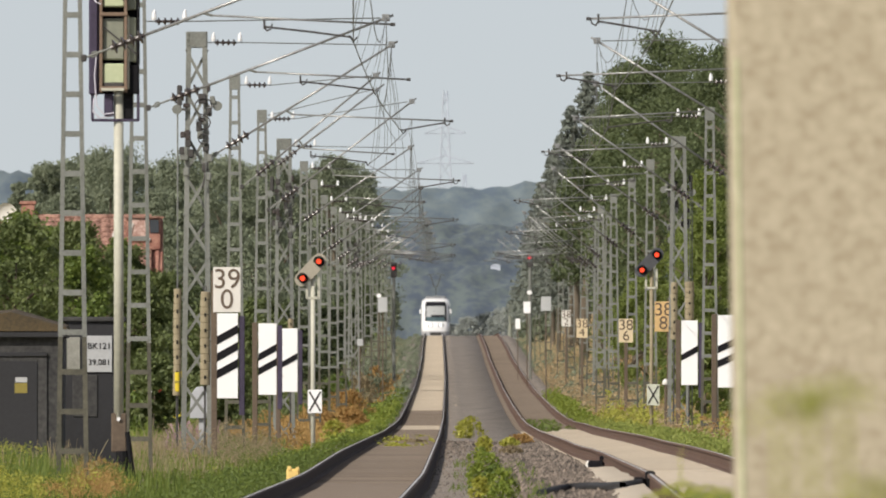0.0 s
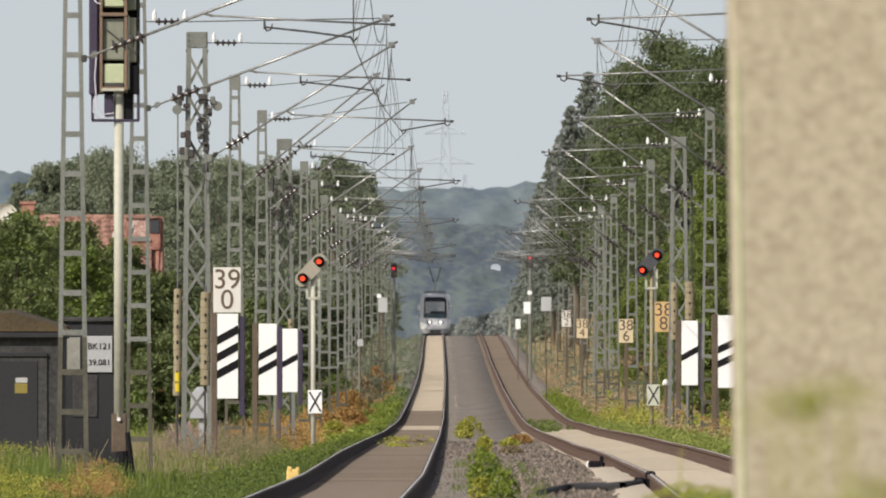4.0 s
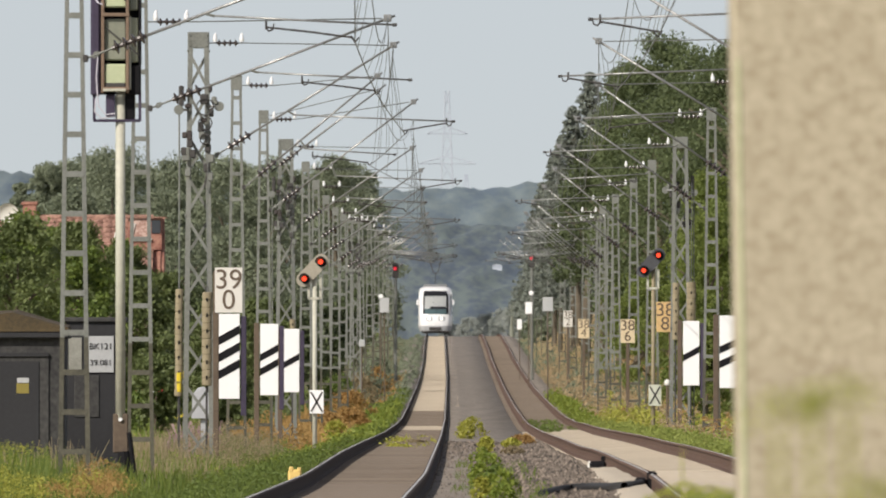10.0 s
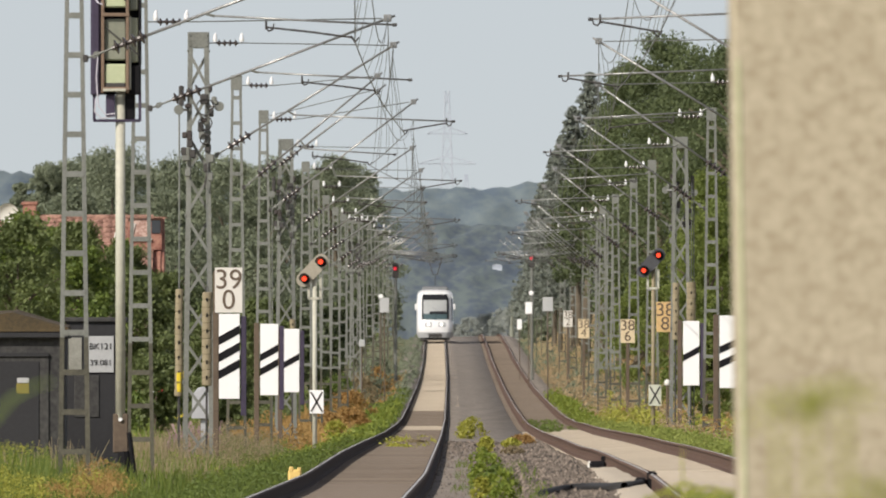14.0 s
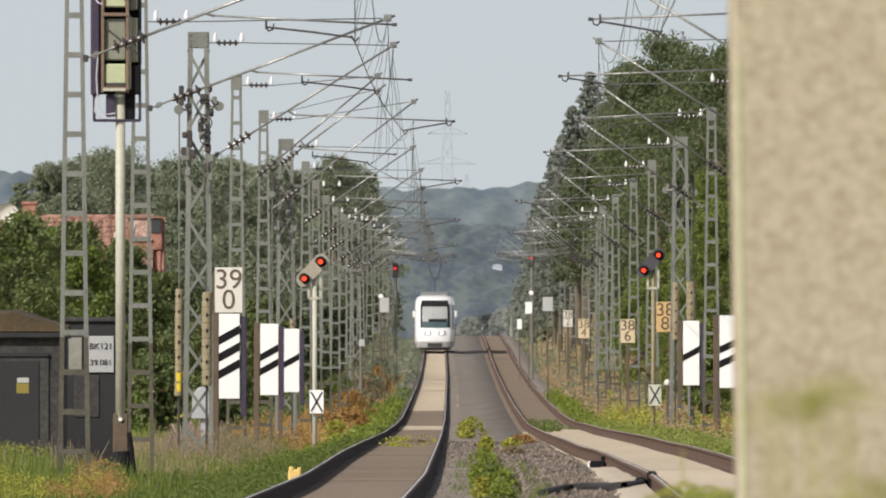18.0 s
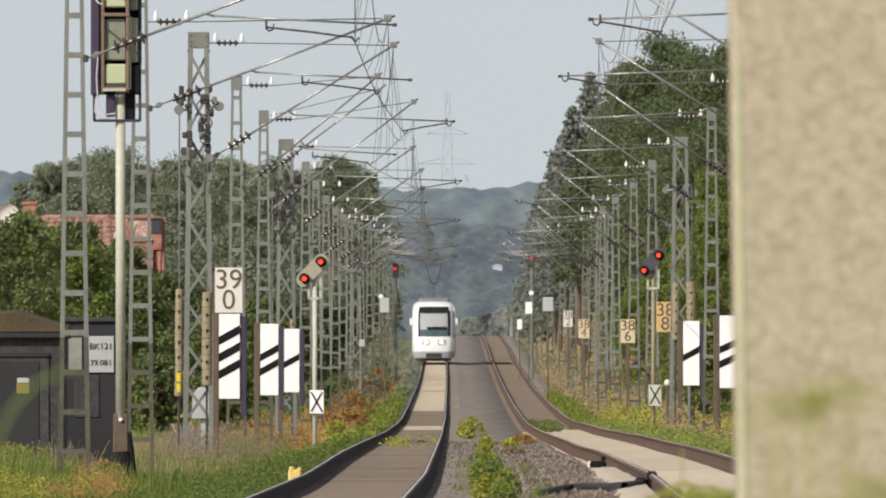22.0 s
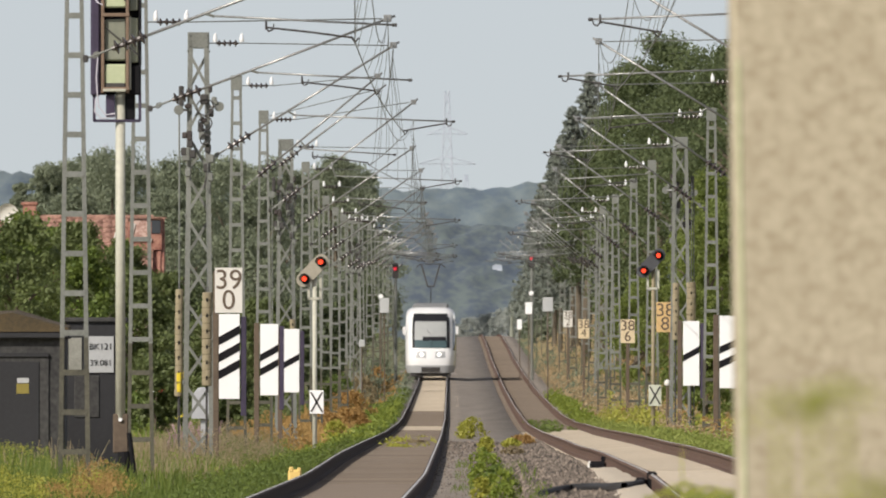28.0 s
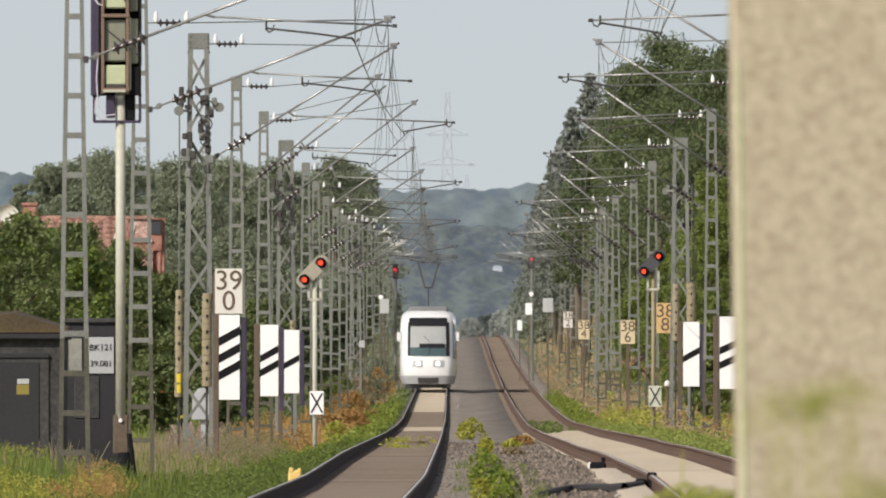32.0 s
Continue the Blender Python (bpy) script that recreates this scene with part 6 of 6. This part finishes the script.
def pylon(x, d, top, base, arm):
    p = thing("power_pylon", "pale lattice power pylon on the far ridge", "pylon", pose(x, d, base), "power pylons")
    h = top - base
    for sx in (-1, 1):
        part("leg", G().path([(sx * h * 0.075, 0, 0), (sx * h * 0.03, 0, h * 0.5), (sx * h * 0.008, 0, h)], 0.14, 5), PYLON, p)
    for k in range(12):
        a, b = k / 12, (k + 1) / 12
        w = lambda t: h * float(np.interp(t, [0, 0.5, 1], [0.075, 0.03, 0.008]))
        s = 1 if k % 2 else -1
        part("brace", G().tube((-s * w(a), 0, a * h), (s * w(b), 0, b * h), 0.07, n=4), PYLON, p)
        part("brace", G().tube((s * w(a), 0, a * h), (-s * w(b), 0, b * h), 0.07, n=4), PYLON, p)
    for t, l in ((0.66, arm), (0.80, arm * 0.72)):
        part("crossarm", G().path([(-l, 0, h * t), (0, 0, h * (t + 0.035)), (l, 0, h * t)], 0.11, 5), PYLON, p)
        part("crossarm", G().tube((-l, 0, h * t), (l, 0, h * t), 0.09, n=4), PYLON, p)


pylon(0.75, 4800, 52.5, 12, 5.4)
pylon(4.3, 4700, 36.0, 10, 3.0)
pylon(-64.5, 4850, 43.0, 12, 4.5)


# ---- tall grass between the camera and the pier, swaying ----
def stalk(base, high, spread, full, label):
    """A thin stem with an open, feathery head."""
    s = thing("grass_stalk", label, "grass stalk", pose(*base), "tall grass stalks")
    part("stem", G().path([(0, 0, 0), (0.01, 0, high * 0.5), (0.0, 0, high)], [0.004, 0.004, 0.003], 5), PALEGREEN, s)
    rng = np.random.default_rng(int(high * 1000 + base[0] * 500))
    cl = [(spread * (i / 14 - 0.5), 0, high + 0.018 * math.sin(i / 14 * 3.1)) for i in range(15)]
    part("seed_head", many("seed_head", *leaves(cl, 0.012, full, 0.0075, rng)), PALEGREEN, s, "feathery seed head")
    return s


STALKS = []
for tip, wide, full, lean, amp, speed in (
        ((0.350, 24.0, 1.272), 0.02, 60, 0.0, 0.10, 1.2), ((0.325, 24.6, 1.262), 0.05, 40, 0.05, 0.12, 1.6), ((0.385, 24.3, 1.277), 0.05, 28, 0.0, 0.12, 1.1),
        ((0.70, 80.0, 0.885), 0.12, 150, 0.02, 0.10, 1.3), ((0.77, 81.0, 0.908), 0.12, 170, 0.02, 0.10, 1.5), ((0.84, 80.5, 0.90), 0.12, 150, 0.02, 0.10, 1.2),
        ((0.89, 79.5, 0.895), 0.10, 110, 0.0, 0.10, 1.6), ((0.735, 78.0, 1.035), 0.008, 5, -0.04, 0.10, 1.1), ((0.41, 24.4, 1.181), 0.05, 50, 0.0, 0.12, 1.4)):
    base = (tip[0], tip[1], surface_z(tip[0], tip[1]))
    STALKS.append((stalk(base, tip[2] - base[2], wide, full, "tall green grass stalk swaying beside the pier"), base, lean, amp, speed))
# one long leaf that the wind throws over the verge
LEAF_D = 40.0
LEAF_BASE = (-0.735, LEAF_D, surface_z(-0.735, LEAF_D))
wind_leaf = thing("grass_leaf", "long arching grass leaf tossed by the wind", "grass", pose(*LEAF_BASE))
arch = [(0.0, 0.0), (0.0, 0.5), (0.004, 1.01), (0.012, 1.16), (0.024, 1.25), (0.048, 1.31), (0.085, 1.352), (0.125, 1.372), (0.153, 1.376)]
half = [0.003, 0.0035, 0.004, 0.0045, 0.005, 0.005, 0.0045, 0.0035, 0.001]
av = [(x + s_ * w_ * 0.55, s_ * w_ * 0.6, z - s_ * w_ * 0.6) for (x, z), w_ in zip(arch, half) for s_ in (-1, 1)]
av += [(x, y + 0.0012, z + 0.001) for x, y, z in av]
q = 2 * len(arch)
af = [(2 * k, 2 * k + 1, 2 * k + 3, 2 * k + 2) for k in range(len(arch) - 1)]
af += [tuple(k + q for k in f[::-1]) for f in af] + [(2 * k + e, 2 * k + 2 + e, 2 * k + 2 + e + q, 2 * k + e + q) for k in range(len(arch) - 1) for e in (0, 1)]
part("blade", G().add(av, af), BUSHLEAF, wind_leaf, "pale green arching blade", smooth=True)


# ---- the tram train ----


def nose(z):
    """How far the front lies back at a height, and the half width there."""
    y = np.interp(z, [0.25, 0.7, 1.2, 1.6, 2.4, 3.1, 3.6, 3.85], [0.10, 0.0, 0.06, 0.22, 0.62, 1.0, 1.35, 1.9])
    w = np.interp(z, [0.25, 0.6, 1.2, 2.6, 3.5, 3.72, 3.85], [1.28, 1.37, 1.39, 1.39, 1.35, 1.25, 1.0])
    return float(y), float(w)


def skin(s, z, out=0.0):
    """A point of the nose: s runs from -1 (left side, behind the nose) over 0 (middle) to 1."""
    y, w = nose(z)
    a = min(abs(s), 1.0)
    px = np.interp(a, [0, 0.3, 0.55, 0.72, 0.88, 1.0], [0, 0.42, 0.74, 0.90, 0.985, 1.0]) * (w + out)
    py = y + np.interp(a, [0, 0.3, 0.55, 0.72, 0.88, 1.0], [0, 0.035, 0.17, 0.42, 0.95, 1.7]) - out
    return (math.copysign(float(px), s), float(py), z)


def patch(s0, s1, z0, z1, out, ns=8, nz=6):
    vs = [skin(s0 + (s1 - s0) * i / ns, z0 + (z1 - z0) * j / nz, out) for j in range(nz + 1) for i in range(ns + 1)]
    m = ns + 1
    return G().add(vs, [(j * m + i, j * m + i + 1, (j + 1) * m + i + 1, (j + 1) * m + i) for j in range(nz) for i in range(ns)])


def car_body(y0, y1, roof=3.62):
    sec = [(-1.28, 0.3), (-1.37, 0.6), (-1.39, 1.2), (-1.39, 2.6), (-1.33, 3.35), (-1.15, 3.58), (-0.6, roof), (0.6, roof), (1.15, 3.58), (1.33, 3.35), (1.39, 2.6), (1.39, 1.2), (1.37, 0.6), (1.28, 0.3)]
    n = len(sec)
    vs = [(x, y, z) for y in (y0, y1) for x, z in sec]
    return G().add(vs, [tuple(range(n)), tuple(range(2 * n - 1, n - 1, -1))] + [(i + n, i, (i + 1) % n, (i + 1) % n + n) for i in range(n)])


tram = thing("tram_train", "white articulated tram train with raised pantograph coming along the track", "tram")
zs = [0.25, 0.4, 0.6, 0.9, 1.2, 1.6, 2.0, 2.4, 2.8, 3.1, 3.35, 3.5, 3.6, 3.7, 3.8, 3.85]
vs = [skin(-1 + i / 12, z) for z in zs for i in range(25)]
fs = [(j * 25 + i, j * 25 + i + 1, (j + 1) * 25 + i + 1, (j + 1) * 25 + i) for j in range(len(zs) - 1) for i in range(24)]
fs += [tuple(range(24, -1, -1)), tuple(range((len(zs) - 1) * 25, len(zs) * 25))]
front = part("cab_nose", G().add(vs, fs), TRAMWHITE, tram, "rounded white cab front", smooth=True)
part("windscreen", patch(-0.46, 0.46, 1.72, 3.18, 0.012), SCREEN, front, "large raked windscreen in pale grey", smooth=True)
part("lower_windscreen", patch(-0.46, 0.46, 1.62, 2.06, 0.024), SCREENLOW, front, "green-tinted lower glass", smooth=True)
part("dashboard_edge", patch(-0.22, 0.44, 2.02, 2.24, 0.026), TRAMBLACK, front, "dark dashboard edge", smooth=True)
part("destination_display", patch(-0.50, 0.50, 3.10, 3.52, 0.03), TRAMBLACK, front, "black destination display", smooth=True)
part("windscreen_seal", patch(-0.53, -0.46, 1.62, 3.3, 0.02, 3, 6), TRAMBLACK, front, "black rubber seal", smooth=True)
part("windscreen_seal", patch(0.46, 0.56, 1.62, 3.3, 0.02, 3, 6), TRAMBLACK, front, "black rubber seal", smooth=True)
# dark panel added to imitate shade on the corner away from the sun
part("quarter_window", patch(0.70, 0.98, 1.5, 3.2, 0.012, 4, 6), DARKGLASS, front, "dark panel in place of the shaded corner", smooth=True)
part("wiper", G().path([skin(0.02, 1.6, 0.05), skin(0.05, 2.3, 0.05), skin(-0.10, 2.6, 0.05)], 0.009, 5), TRAMBLACK, front)
for s in (-1, 1):
    part("headlight_housing", patch(s * 0.13, s * 0.42, 1.08, 1.42, 0.014, 4, 2) if s > 0 else patch(-0.42, -0.13, 1.08, 1.42, 0.014, 4, 2), TRAMGREY, front, "grey lamp housing")
    c = skin(s * 0.24, 1.26, 0.05)
    part("headlight", G().tube(c, (c[0], c[1] + 0.12, c[2]), 0.10, n=14), HEADLIGHT, front, "lit white headlamp")
part("bumper", patch(-0.86, 0.86, 0.26, 0.66, 0.03, 14, 3), TRAMGREY, front, "grey bumper panel", smooth=True)
part("coupler_cover", patch(-0.26, 0.26, 0.30, 0.56, 0.06, 6, 2), DARKGEAR, front, "dark coupler flap", smooth=True)
part("snow_plough", G().box(-1.12, 1.12, 0.35, 0.45, 0.06, 0.27, 0.02), DARKGEAR, front)
for s in (-1, 1):
    part("mirror", G().box(s * 1.46 - 0.08, s * 1.46 + 0.08, 1.2, 1.32, 2.35, 2.8, 0.03), TRAMWHITE, front, "white wing mirror")
    part("mirror_arm", G().tube((s * 1.31, 1.3, 2.78), (s * 1.46, 1.26, 2.76), 0.025, n=6), TRAMGREY, front)
for y0, y1 in ((1.7, 13.0), (13.9, 23.1), (24.0, 36.0)):
    body = part("car_body", car_body(y0, y1), TRAMWHITE, tram, "white car body")
    part("roof_fairing", G().box(-1.0, 1.0, y0 + 0.5, y1 - 0.3, 3.58, 4.06, 0.12), TRAMROOF, body, "grey roof equipment cover")
    y = y0 + 0.6
    i = 0
    while y + 1.5 < y1:
        for s in (-1, 1):
            if i % 3 == 1:
                d_ = part("door", G().box(s * 1.39 - 0.012, s * 1.39 + 0.012, y, y + 1.4, 0.45, 2.75, 0.008), TRAMGREY, body, "grey sliding door")
                part("door_glass", G().box(s * 1.405 - 0.006, s * 1.405 + 0.006, y + 0.1, y + 0.66, 0.9, 2.6), DARKGLASS, d_)
                part("door_glass", G().box(s * 1.405 - 0.006, s * 1.405 + 0.006, y + 0.74, y + 1.3, 0.9, 2.6), DARKGLASS, d_)
            else:
                part("side_window", G().box(s * 1.39 - 0.012, s * 1.39 + 0.012, y, y + 1.4, 1.45, 2.75, 0.008), DARKGLASS, body, "dark side window")
        y += 1.55
        i += 1
    part("skirt", G().box(-1.23, 1.23, y0, y1, 0.22, 0.42, 0.02), TRAMGREY, body, "grey skirt")
for y in (13.0, 23.1):
    g = G()
    for i in range(6):
        g.box(-1.2, 1.2, y + i * 0.15, y + i * 0.15 + 0.1, 0.45, 3.4, 0.03)
    part("bellows", g, RUBBER, tram, "black folded gangway bellows")
for y in (2.6, 13.45, 23.55, 33.6):
    bogie = part("bogie", G().box(-0.95, 0.95, y - 1.2, y + 1.2, 0.28, 0.55, 0.05), DARKGEAR, tram)
    for dy in (-0.9, 0.9):
        part("axle", G().tube((-0.8, y + dy, 0.33), (0.8, y + dy, 0.33), 0.07, n=8), DARKGEAR, bogie)
        for s in (-1, 1):
            g = G()
            g.path([(s * 0.69, y + dy, 0.33), (s * 0.715, y + dy, 0.33), (s * 0.72, y + dy, 0.33), (s * 0.82, y + dy, 0.33)], [0.355, 0.355, 0.328, 0.325], 18)
            part("wheel", g, DARKGEAR, bogie)
panto = part("pantograph_base", G().box(-0.7, 0.7, 16.0, 17.6, 3.9, 4.05, 0.03), DARKGEAR, tram)
PH = 5.44 + 0.8
for s in (-1, 1):
    part("upper_arm", G().tube((s * 0.17, 16.2, 5.0), (s * 0.5, 17.2, PH - 0.06), 0.045, n=6), DARKGEAR, panto)
part("arm_crossbar", G().tube((-0.19, 16.2, 5.0), (0.19, 16.2, 5.0), 0.045, n=6), DARKGEAR, panto)
part("lower_arm", G().tube((0, 17.5, 4.0), (0, 16.2, 5.0), 0.022, n=8), DARKGEAR, panto)
for y in (17.05, 17.4):
    part("collector_strip", G().path([(-0.82, y, PH - 0.2), (-0.68, y, PH - 0.05), (-0.5, y, PH), (0.5, y, PH), (0.68, y, PH - 0.05), (0.82, y, PH - 0.2)], 0.024, 6), DARKGEAR, panto)


# ---- what moves ----
def on_line(d):
    """The tram's pose with its front at d, in line with the first track."""
    a, b = d + 2.5, d + 34
    dz, dx = rail_z(b) - rail_z(a), track_x(b) - track_x(a)
    return pose(track_x(d + 2) - 0.16 * (1 - ease(d, 1300, 1800)), d, rail_z(d + 2), math.degrees(math.atan2(dz, b - a)), 0, -math.degrees(math.atan2(dx, b - a)))


def motions():
    walk(tram, [(t, on_line(2433 - 37.0 * t)) for t in range(0, 33)])
    # the leaf's sway to the right in degrees, and its lift in metres
    gust = ((0, -13, 0), (3.5, -13, 0), (5, -7, 0), (6, -1.7, 0.01), (7, 2.4, -0.013), (8, 0.0, 0.003), (8.6, -8, 0), (9, -13, 0), (10, -11, 0), (11, -2.2, -0.03), (11.5, 0.4, -0.025),
            (12, 2.4, -0.02), (13, -2.4, -0.003), (14, -1.2, 0.02), (14.5, -8, 0), (16.5, -11, 0), (20, -10, 0), (21, -4, 0), (22, 0.2, 0.043), (22.6, -7, 0), (23, -13, 0), (32, -13, 0))
    walk(wind_leaf, [(t, pose(LEAF_BASE[0], LEAF_BASE[1], LEAF_BASE[2] + up_, 0, a, 0)) for t, a, up_ in gust])
    for k, (st, base, lean, amp, speed) in enumerate(STALKS):
        rows = []
        for i in range(0, 65):
            t = i * 0.5
            a = lean + amp * (0.6 * math.sin(speed * t + k * 1.7) + 0.4 * math.sin(speed * 2.3 * t + k))
            b = 0.6 * amp * math.sin(speed * 0.8 * t + 2 * k)
            rows.append((t, pose(*base, b, a, 0)))
        walk(st, rows)


motions()
